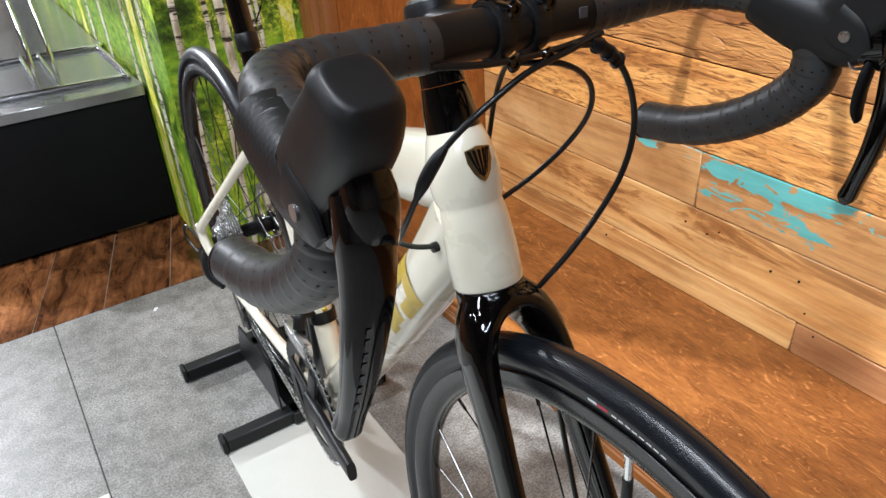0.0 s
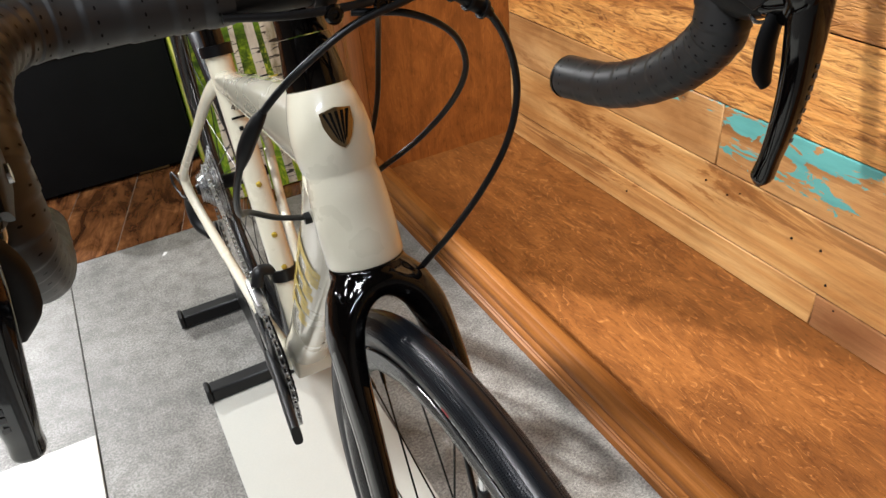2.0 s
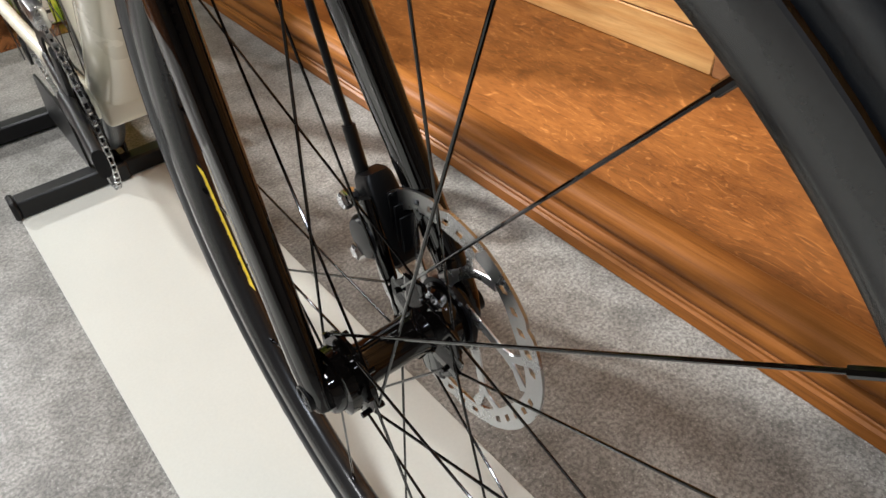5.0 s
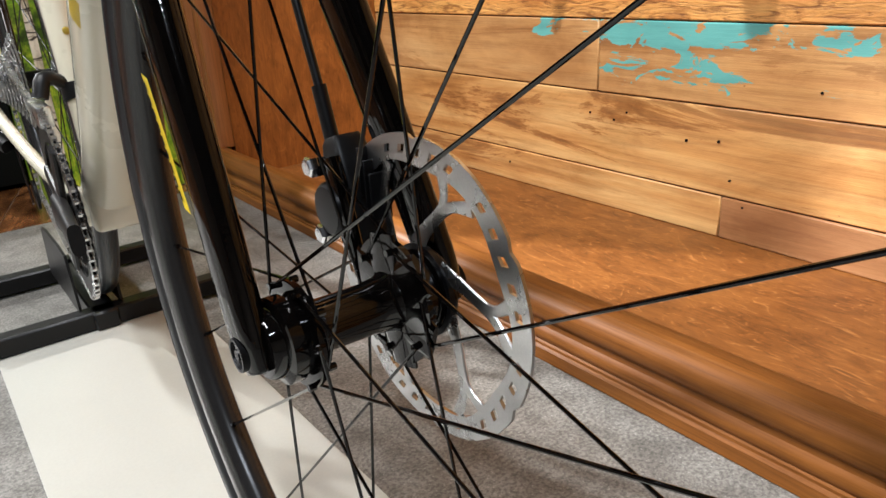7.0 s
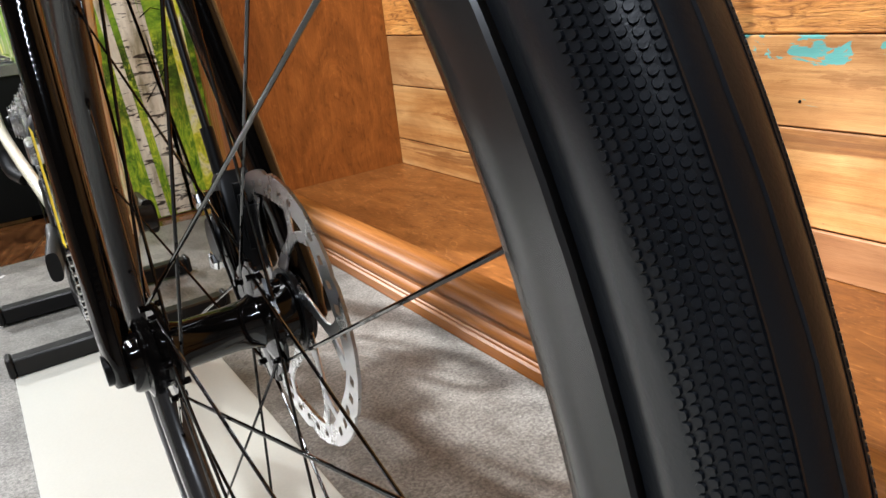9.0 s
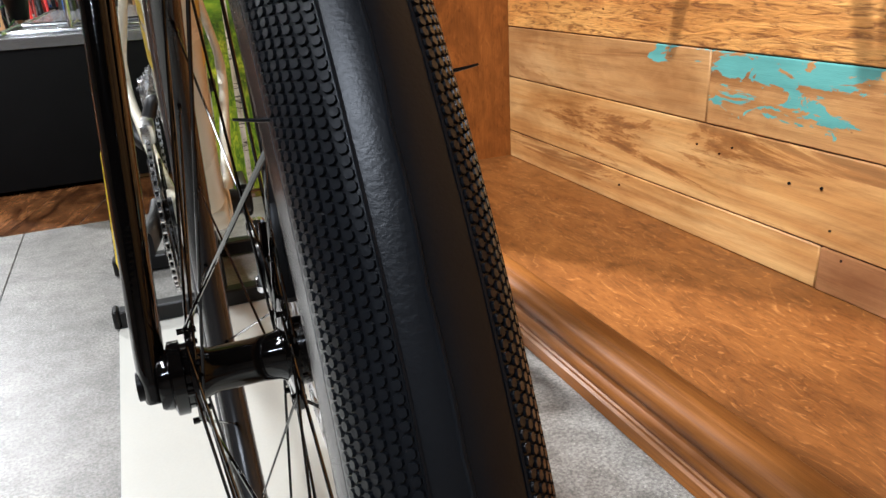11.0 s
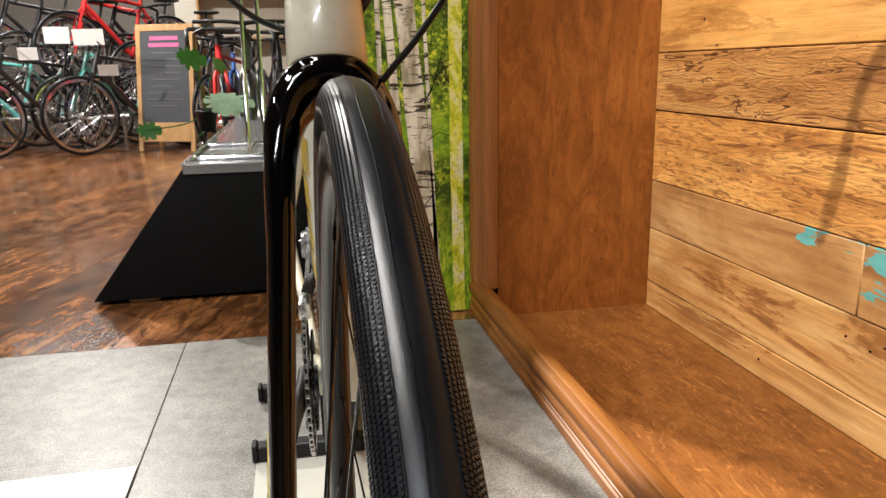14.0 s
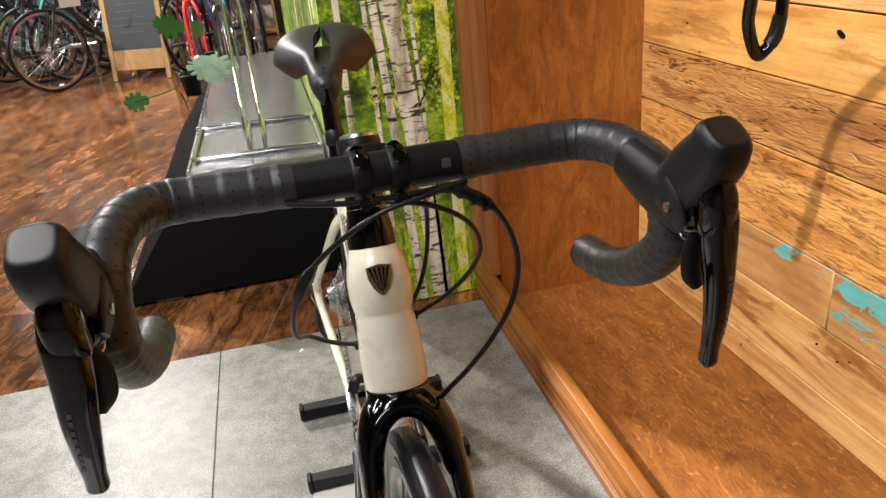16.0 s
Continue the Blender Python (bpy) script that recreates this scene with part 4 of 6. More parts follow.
def hood(s):
    x = 0.1932 * s - 0.0045
    body = curve_points([(x * 0.978, 0.0900, 0.9020), (x * 0.985, 0.0760, 0.8965), (x * 0.995, 0.0500, 0.8885), (x, 0.0240, 0.8870), (x, 0.0060, 0.8895)], 17)
    shell = sweep(body, [0.0179, 0.0174, 0.0168, 0.0165, 0.0140], [0.0180, 0.0200, 0.0222, 0.0238, 0.0185], 28, ref=(1, 0, 0), power=2.5)
    horn = curve_points([(x, 0.0270, 0.8930), (x, 0.0110, 0.9120), (x, -0.0045, 0.9280), (x, -0.0110, 0.9400), (x, -0.0140, 0.9455)], 17)
    sweep(horn, [0.0160, 0.0162, 0.0160, 0.0153, 0.0122], [0.0235, 0.0222, 0.0195, 0.0165, 0.0130], 28, ref=(1, 0, 0), power=3.3, bm=shell)
    bmesh.ops.recalc_face_normals(shell, faces=shell.faces)
    skin = BVHTree.FromBMesh(shell)
    h = front("brake_hood", shell, M_HOOD, bar, "smooth black rubber brake hood with a ribbed side", 60)
    melt = h.modifiers.new("one_skin", "REMESH")
    melt.mode, melt.voxel_size, melt.use_smooth_shade = "VOXEL", 0.0013, True
    ease = h.modifiers.new("soft_edges", "SMOOTH")
    ease.factor, ease.iterations = 0.5, 9

    def on_side(y, z, lift=0.0003):
        found = skin.ray_cast(Vector((x + s * 0.06, y, z)), Vector((-s, 0, 0)))
        return found[0] + found[1] * lift if found[0] else None

    # lozenge ridges on the outer side
    grip = bmesh.new()
    for lean_way in (-1, 1):
        for k in range(-8, 15):
            rows = []
            for i in range(17):
                z = 0.886 + 0.0019 * i
                y = 0.046 + 0.0042 * k + lean_way * 0.0011 * i
                low = 0.8860 + 0.012 * ((y - 0.062) / 0.03) ** 2
                if 0.036 < y < 0.090 and z > low:
                    a, b = on_side(y - 0.00028, z), on_side(y + 0.00028, z)
                    if a and b:
                        rows.append((grip.verts.new(a), grip.verts.new(b)))
                        continue
                for p, q in zip(rows, rows[1:]):
                    grip.faces.new((p[0], p[1], q[1], q[0]))
                rows = []
            for p, q in zip(rows, rows[1:]):
                grip.faces.new((p[0], p[1], q[1], q[0]))
    tagged(front("grip_pattern", grip, M_GRIP, h), kind="stuff")
    for k in range(7):
        spots = [on_side(0.086 - 0.0042 * k + dy, 0.8835 - 0.0009 * k + dz, 0.0004) for dy, dz in ((0.0014, -0.0018), (-0.0014, -0.0018), (-0.0014, 0.0018), (0.0014, 0.0018))]
        if all(spots):
            bm = bmesh.new()
            bm.faces.new([bm.verts.new(p) for p in spots])
            front("lettering_bar", bm, M_GREY, h)
    # lever blade with its pivot housing
    front("lever_bracket", sweep(curve_points([(x, 0.0248, 0.8880), (x, 0.0120, 0.8846), (x * 1.003, -0.0020, 0.8872)], 8), [0.0125, 0.0135, 0.012], [0.014, 0.0165, 0.014], 18, power=2.8), M_GLOSS, h)
    for side in (-1, 1):
        front("pivot_pin", lathe([(-0.0010, 0.0038), (0.0012, 0.0036), (0.0014, 0.002)], (x + side * 0.0182, 0.0180, 0.8880), "x", 14, closed=False), M_STEEL, h)
    front("lever_head", sweep(curve_points([(x, -0.0060, 0.9160), (x, -0.0105, 0.9000), (x, -0.0080, 0.8810), (x, 0.0010, 0.8690)], 12), [0.0085, 0.0114, 0.0110, 0.0060], [0.0085, 0.0115, 0.0105, 0.0045], 20, ref=(1, 0, 0), power=2.8), M_GLOSS, h)
    for side in (-1, 1):
        front("hood_skirt", sweep(curve_points([(x + side * 0.0150, 0.0300, 0.8960), (x + side * 0.0150, 0.0160, 0.8880), (x + side * 0.0140, 0.0060, 0.8780)], 10), [0.0030, 0.0032, 0.0018], [0.0130, 0.0125, 0.0060], 14, ref=(1, 0, 0), power=3), M_HOOD, h)
    front("return_spring", sweep(curve_points([(x - s * 0.010, 0.0180, 0.8740), (x - s * 0.009, 0.0120, 0.8665), (x - s * 0.004, 0.0060, 0.8690), (x - s * 0.002, 0.0100, 0.8760)], 16), 0.0011, seg=8), M_STEEL, h)
    lx = x * 1.008
    blade = [(lx, -0.0060, 0.9020), (lx * 1.005, -0.0100, 0.8860), (lx * 1.012, -0.0105, 0.8623), (lx * 1.03, -0.0085, 0.8359), (lx * 1.045, -0.0040, 0.8095 - 0.002 * s), (lx * 1.058, 0.0020, 0.7868 - 0.004 * s), (lx * 1.066, 0.0060, 0.7740 - 0.006 * s), (lx * 1.067, 0.0075, 0.7680 - 0.006 * s)]
    lever = front("brake_lever", sweep(curve_points(blade, 34), [0.0112, 0.0124, 0.0117, 0.0102, 0.0084, 0.0066, 0.0070, 0.0034], [0.0080, 0.0098, 0.0088, 0.0076, 0.0066, 0.0058, 0.0066, 0.0032], 22, ref=(1, 0, 0), power=2.6), M_GLOSS, bar, "long gloss black brake lever")
    front("shift_paddle", sweep(curve_points([(lx * 0.995, 0.0040, 0.8800), (lx - s * 0.0070, 0.0050, 0.8600), (lx - s * 0.0055, 0.0060, 0.8420), (lx - s * 0.0005, 0.0060, 0.8300)], 12), [0.006, 0.0080, 0.0085, 0.004], [0.0032, 0.0032, 0.0028, 0.002], 14, ref=(1, 0, 0)), M_SATIN, lever)
    # lettering strip on the lever's face
    for k in range(8):
        u = 0.36 + 0.036 * k
        a, b = curve_points(blade, 101)[int(u * 100)], curve_points(blade, 101)[int(u * 100) + 3]
        c = a.lerp(b, 0.5) + Vector((s * 0.003, -along_list([0.0080, 0.0098, 0.0088, 0.0076, 0.0066, 0.0058, 0.0066, 0.0032], u) - 0.0004, 0))
        d = (b - a).normalized()
        bm = bmesh.new()
        bm.faces.new([bm.verts.new(c + Vector((1, 0, 0)) * p * 0.0013 + d * q * 0.0017) for p, q in ((-1, -1), (1, -1), (1, 1), (-1, 1))])
        front("lettering_bar", bm, M_GREY, lever)


for s in (-1, 1):
    tape_wrap(s)
    hood(s)

# cables
def cable(name, pts, r=0.0026, label="", parent=None, mat=None, n=40):
    return part(name, sweep(curve_points(pts, n), r, seg=10, ref=(0.3, 0.2, 0.9)), mat or M_CABLE, parent or bike, label)


front("cable", sweep(curve_points([(-0.072, 0.134, 0.892), (-0.03, 0.129, 0.887), (0.02, 0.129, 0.886), (0.060, 0.131, 0.888)], 24), 0.0024, seg=10, ref=(0, 0, 1)), M_CABLE, bar)
cable("cable", [(0.074, 0.133, 0.888), (0.04, 0.128, 0.883), (0.005, 0.127, 0.876), (-0.025, 0.130, 0.860), (-0.045, 0.136, 0.844), (-0.060, 0.141, 0.827), (-0.073, 0.147, 0.802), (-0.079, 0.157, 0.778), (-0.078, 0.174, 0.757), (-0.070, 0.196, 0.744), (-0.050, 0.204, 0.728), (-0.027, 0.208, 0.718)], 0.0023, "", None, None, 60)
part("barrel_adjuster", sweep(curve_points([(-0.053, 0.1385, 0.836), (-0.060, 0.141, 0.827), (-0.067, 0.144, 0.815), (-0.073, 0.147, 0.802)], 10), [0.0026, 0.0046, 0.0050, 0.0048, 0.0026], seg=14), M_SATIN, bike)
cable("cable", [(0.045, 0.131, 0.886), (0.070, 0.130, 0.880), (0.092, 0.134, 0.864), (0.106, 0.133, 0.838), (0.110, 0.132, 0.806), (0.102, 0.134, 0.772), (0.084, 0.140, 0.738), (0.062, 0.147, 0.708), (0.046, 0.152, 0.690), (0.036, 0.156, 0.678)], 0.0025, "", None, None, 60)
part("hose_joint", sweep(curve_points([(0.062, 0.130, 0.884), (0.072, 0.130, 0.879), (0.083, 0.132, 0.871), (0.094, 0.134, 0.862)], 12), [0.0035, 0.0056, 0.0046, 0.0058, 0.0050, 0.0035], seg=14), M_ALLOY, bike, "black ribbed hose joint")
for u in (0.069, 0.079, 0.088):
    part("joint_ring", lathe([(-0.001, 0.0043), (-0.001, 0.0062), (0.001, 0.0062), (0.001, 0.0043)], (0, 0, 0), "x", 16), M_SATIN, bike).matrix_local = Matrix.Translation((u, 0.131, 0.8805 - 0.75 * (u - 0.069))) @ pose(0, 0, 0, 0, 35, 0)
cable("cable", [(0.01, 0.144, 0.878), (0.043, 0.136, 0.872), (0.072, 0.142, 0.852), (0.085, 0.154, 0.824), (0.080, 0.170, 0.795), (0.060, 0.190, 0.764), (0.030, 0.208, 0.738)], 0.0022, "", None, None, 50)
cable("cable", [(0.02, 0.152, 0.878), (0.038, 0.178, 0.872), (0.052, 0.218, 0.848), (0.055, 0.238, 0.815), (0.051, 0.243, 0.780), (0.041, 0.243, 0.750), (0.027, 0.240, 0.728)], 0.0022, "", None, None, 50)
for x, y, z in ((-0.0285, 0.208, 0.718), (0.028, 0.210, 0.737)):
    part("cable_port", lathe([(-0.003, 0.0045), (0.003, 0.0045)], (x, y, z), "x", 14, closed=False), M_SATIN, bike)
STEER = FORK_AT

# fork
arch = curve_points([(-0.0400, 0.108, 0.580), (-0.0385, 0.124, 0.615), (-0.0350, 0.140, 0.642), (-0.0270, 0.153, 0.662), (-0.0140, 0.160, 0.6735), (0, 0.162, 0.677),
                     (0.0140, 0.160, 0.6735), (0.0270, 0.153, 0.662), (0.0350, 0.140, 0.642), (0.0385, 0.124, 0.615), (0.0400, 0.108, 0.580)], 51)
fork_skin = sweep(arch, [0.0175, 0.0200, 0.0235, 0.0262, 0.0272, 0.0275, 0.0272, 0.0262, 0.0235, 0.0200, 0.0175], [0.0100, 0.0108, 0.0118, 0.0128, 0.0132, 0.0134, 0.0132, 0.0128, 0.0118, 0.0108, 0.0100], 26, ref=(0, -0.9, 0.43), power=2.3)
ring_stack([(-0.0050, 0.0287, 0.0297, 0), (-0.0100, 0.0294, 0.0302, 0.0005), (-0.0180, 0.0300, 0.0300, 0.002), (-0.0240, 0.0260, 0.0250, 0.003)], fork_skin)
for s in (-1, 1):
    sweep(curve_points([(s * 0.0150, 0.166, 0.6830), (s * 0.0250, 0.157, 0.6700), (s * 0.0340, 0.145, 0.6500), (s * 0.0385, 0.128, 0.6200)], 12), [0.0130, 0.0150, 0.0135, 0.0105], [0.0200, 0.0235, 0.0225, 0.0195], 20, ref=(1, 0, 0), power=2.3, bm=fork_skin)
    leg = curve_points([(s * 0.0385, 0.124, 0.615), (s * 0.0396, 0.114, 0.592), (s * 0.0405, 0.104, 0.570), (s * 0.0450, 0.068, 0.490), (s * 0.0490, 0.030, 0.410), (s * 0.0515, 0.005, 0.354), (s * 0.0515, -0.004, 0.333)], 34)
    sweep(leg, [0.0104, 0.0100, 0.0097, 0.0092, 0.0084, 0.0080, 0.0060], [0.0200, 0.0190, 0.0180, 0.0165, 0.0145, 0.0140, 0.0090], 24, ref=(1, 0, 0), power=2.3, bm=fork_skin)
crown = front("fork", fork_skin, M_GLOSS, None, "gloss black carbon fork")
melt = crown.modifiers.new("one_skin", "REMESH")
melt.mode, melt.voxel_size, melt.use_smooth_shade = "VOXEL", 0.0014, True
ease = crown.modifiers.new("soft_edges", "SMOOTH")
ease.factor, ease.iterations = 0.5, 10
strip = bmesh.new()
strip_rows = []
for p in curve_points([(-0.0568, 0.0690, 0.457), (-0.0590, 0.0340, 0.401)], 6):
    strip_rows.append([strip.verts.new(p + Vector((0.0006, -0.0022, -0.0011))), strip.verts.new(p + Vector((-0.0004, 0.0022, 0.0011)))])
for a, b in zip(strip_rows, strip_rows[1:]):
    strip.faces.new((a[0], b[0], b[1], a[1]))
sticker = front("warning_sticker", strip, M_YELLOW, crown, "narrow yellow sticker with black print")
for k in range(9):
    p = Vector((-0.0568, 0.0690, 0.457)).lerp(Vector((-0.0590, 0.0340, 0.401)), 0.08 + 0.1 * k)
    bm = bmesh.new()
    d = Vector((-0.0022, -0.035, -0.056)).normalized()
    w = Vector((-0.0018, 0.008, 0.004)).normalized()
    c = p + Vector((-0.0006, 0, 0))
    bm.faces.new([bm.verts.new(c + d * a * 0.0026 + w * b * 0.0006) for a, b in ((-1, -1), (1, -1), (1, 1), (-1, 1))])
    front("print_bar", bm, M_INK, sticker)


STEER = WHEEL_AT


# wheels
def tyre_profile(r_out, half, n=40):
    """The section of a tyre round its tube, from bead to bead."""
    rc = r_out - half
    out = []
    for i in range(n + 1):
        w = radians(-128 + 256 * i / n)
        out.append((half * math.sin(w), rc + half * math.cos(w)))
    return out


HALF = 0.0143


def wheel(name, centre, place, knobs, rear):
    cx = Vector(centre)
    rim_rows = [(-0.0112, 0.3150), (-0.0122, 0.3145), (-0.0125, 0.3080), (-0.0118, 0.3010), (-0.0092, 0.2950), (-0.0045, 0.2915), (0, 0.2905), (0.0045, 0.2915), (0.0092, 0.2950), (0.0118, 0.3010), (0.0125, 0.3080), (0.0122, 0.3145), (0.0112, 0.3150), (0.0100, 0.3120), (0, 0.3090), (-0.0100, 0.3120)]
    rim = place(name, lathe(rim_rows, cx, "x", 144), M_RIM, None, "black spoked wheel with a slick centre tyre")
    rows = tyre_profile(RADIUS, HALF)
    tyre = place("tyre", lathe(rows + [(0.010, 0.3155), (-0.010, 0.3155)], cx, "x", 200), M_RUBBER, rim, "black rubber tyre with a smooth centre and knobbed shoulders", 50)
    rc = RADIUS - HALF
    seam = bmesh.new()
    lathe([(-0.0018, RADIUS - 0.0003), (-0.0015, RADIUS + 0.00035), (-0.0011, RADIUS + 0.00035), (-0.0008, RADIUS - 0.0003)], cx, "x", 300, seam)
    for v in seam.verts:
        v.co.x += 0.0003 * math.sin(23 * math.atan2(v.co.z - cx.z, v.co.y - cx.y)) + 0.00015 * math.sin(97 * math.atan2(v.co.z - cx.z, v.co.y - cx.y))
    place("mould_seam", seam, M_RUBBER, tyre)
    if knobs:
        verts, faces = [], []
        count = 1230
        for side in (-1, 1):
            for col in range(7):
                w = side * (0.0081 + 0.00192 * col) / HALF
                rr = rc + HALF * math.cos(w)
                ax, out = HALF * math.sin(w), Vector((math.sin(w), math.cos(w), 0))
                step = 2 * math.pi / count
                for i in range(count):
                    a = (i + 0.5 * col) * step
                    ca, sa = math.cos(a), math.sin(a)
                    base = len(verts)
                    hu, hv, lift = 0.00086, 0.00086, 0.00050
                    for level, k in ((-0.0004, 1.0), (lift, 0.80)):
                        for q in range(8):
                            b = math.pi / 4 * (q + 0.5)
                            du, dv = hu * k * math.copysign(abs(math.cos(b)) ** 0.8, math.cos(b)), hv * k * math.copysign(abs(math.sin(b)) ** 0.8, math.sin(b))
                            px = ax + out.x * level + out.y * dv
                            pr = rr + out.y * level - out.x * dv
                            verts.append((cx.x + px, cx.y + pr * ca - sa * du, cx.z + pr * sa + ca * du))
                    for q in range(8):
                        r = (q + 1) % 8
                        faces.append((base + q, base + r, base + 8 + r, base + 8 + q))
                    faces.append(tuple(base + 8 + q for q in range(8)))
        me = bpy.data.meshes.new("shoulder_tread")
        me.from_pydata(verts, [], faces)
        bm = bmesh.new()
        bm.from_mesh(me)
        bpy.data.meshes.remove(me)
        tagged(place("shoulder_tread", bm, M_RUBBER, tyre, "", 30), kind="stuff")
    for side in (-1, 1):
        w = side * 0.0069 / HALF
        g = lathe([(HALF * math.sin(w) - 0.00025, rc + HALF * math.cos(w) - 0.001), (HALF * math.sin(w) - 0.0002, rc + HALF * math.cos(w) + 0.00030), (HALF * math.sin(w) + 0.0002, rc + HALF * math.cos(w) + 0.00030), (HALF * math.sin(w) + 0.00025, rc + HALF * math.cos(w) - 0.001)], cx, "x", 160)
        place("tread_edge", g, M_RUBBER, tyre)
    # hub
    if rear:
        hub = place("hub", lathe([(-0.066, 0.009), (-0.060, 0.012), (-0.024, 0.014), (-0.024, 0.026), (-0.021, 0.026), (-0.019, 0.013), (0.020, 0.013), (0.024, 0.026), (0.027, 0.026), (0.029, 0.017), (0.045, 0.015), (0.066, 0.010)], cx, "x", 32, closed=False), M_ALLOY, rim)
        flanges = ((-0.0225, 0.0235), (0.0255, 0.0235))
    else:
        hub = place("hub", lathe([(-0.0490, 0.0095), (-0.0485, 0.0150), (-0.0470, 0.0160), (-0.0425, 0.0165), (-0.0410, 0.0205), (-0.0350, 0.0205), (-0.0345, 0.0180), (-0.0320, 0.0180), (-0.0315, 0.0255), (-0.0280, 0.0255), (-0.0265, 0.0150), (-0.0200, 0.0128), (0.0050, 0.0128), (0.0150, 0.0138), (0.0200, 0.0160),
                                  (0.0206, 0.0175), (0.0208, 0.0325), (0.0238, 0.0325), (0.0241, 0.0200), (0.0375, 0.0195), (0.0380, 0.0215), (0.0450, 0.0215), (0.0455, 0.0140), (0.0480, 0.0100)], cx, "x", 48, closed=False), M_GLOSS, rim, "polished black hub", 30)
        for k in range(6):
            a = radians(60 * k + 20)
            place("flange_lobe", sweep([cx + Vector((0.0205, 0, 0)) + Vector((0, math.cos(a), math.sin(a))) * 0.014, cx + Vector((0.0222, 0, 0)) + Vector((0, math.cos(a), math.sin(a))) * 0.034], 0.0018, [0.014, 0.011], 14, ref=(1, 0, 0), power=2.6), M_GLOSS, hub)
        flanges = ((-0.0298, 0.0250), (0.0225, 0.0270))
    for k in range(24):
        fx, fr = flanges[(k + FLANGE) % 2]
        turn = 1 if (k // 2) % 2 else -1
        b = radians(15 * k + PHASE)
        a = b + turn * radians(88)
        ho = 0.0016 * turn
        p = cx + Vector((fx + ho, fr * math.cos(a), fr * math.sin(a)))
        q = cx + Vector((0.0035 if fx > 0 else -0.0005, 0.2915 * math.cos(b), 0.2915 * math.sin(b)))
        sp = rod(p, q, 0.00090, 8)
        rod(q.lerp(p, 0.045), q, 0.0018, 8, sp)
        if not rear:
            sweep([p, p + Vector((0.0035 * turn, 0, 0))], 0.0018, seg=8, ref=(0, 1, 0), bm=sp)
        place("spoke", sp, M_SATIN if rear else M_GLOSS, rim)
    return rim


PHASE, FLANGE = 6.3, 1
front_wheel = wheel("front_wheel", (0, 0, AXLE), front, True, False)


def rear_place(name, bm, mat, parent=None, label="", sharp=40):
    return part(name, bm, mat, parent or bike, label, sharp)


rear_wheel = wheel("rear_wheel", tuple(REAR), rear_place, False, True)

# valve, tyre print
VALVE = radians(88)
vdir = Vector((0, math.cos(VALVE), math.sin(VALVE)))
vbase = Vector((0, 0, AXLE)) + vdir * 0.2915
valve = front("valve", rod(vbase + vdir * 0.004, vbase - vdir * 0.030, 0.0033, 14), M_CHROME, front_wheel, "bright metal valve stem")
front("valve_nut", rod(vbase + vdir * 0.001, vbase - vdir * 0.004, 0.0052, 14), M_CHROME, valve)
front("valve_cap", rod(vbase - vdir * 0.028, vbase - vdir * 0.047, 0.0043, 12), M_SATIN, valve)
for side, ang in ((-1, 146.2), (1, 145.4)):
    w = Vector((0, math.cos(radians(ang)), math.sin(radians(ang)))) * (RADIUS - HALF + 0.002) + Vector((side * (HALF - 0.0008), 0, AXLE))
    front("rubber_whisker", sweep(curve_points([w, w + Vector((side * 0.003, 0, 0.0002)), w + Vector((side * 0.0062, 0, 0.0007))], 6), [0.0004, 0.0003, 0.0002], seg=6, ref=(0, 0, 1)), M_RUBBER, front_wheel)
for k, (mat, a0, a1) in enumerate(((M_WHITE, 0, 1.0), (M_RED, 1.1, 2.2), (M_WHITE, 2.6, 3.1), (M_WHITE, 3.3, 3.8), (M_WHITE, 4.0, 4.5), (M_WHITE, 4.7, 5.2), (M_WHITE, 5.4, 5.9), (M_WHITE, 6.1, 6.6), (M_WHITE, 6.8, 7.3), (M_WHITE, 7.5, 8.0))):
    bm = bmesh.new()
    w0, w1 = -radians(100), -radians(91 if k < 2 else 94)
    ring = []
    for a, w in ((a0, w0), (a1, w0), (a1, w1), (a0, w1)):
        ang = radians(83 + a * 1.55)
        rr, x = RADIUS - HALF + (HALF + 0.0003) * math.cos(w), (HALF + 0.0003) * math.sin(w)
        ring.append(bm.verts.new((x, rr * math.cos(ang), AXLE + rr * math.sin(ang))))
    bm.faces.new(ring)
    front("tyre_print", bm, mat, front_wheel)

# axle end in the fork leg
STEER = FORK_AT
front("axle_end", lathe([(-0.0598, 0.0025), (-0.0585, 0.0030), (-0.0585, 0.0062), (-0.0600, 0.0066), (-0.0600, 0.0080), (-0.0510, 0.0084)], (0, 0, AXLE), "x", 24, closed=False), M_ALLOY, crown)
front("axle_end", lathe([(0.0600, 0.003), (0.0610, 0.0065), (0.0600, 0.0082), (0.0510, 0.0084)], (0, 0, AXLE), "x", 24, closed=False), M_ALLOY, crown)


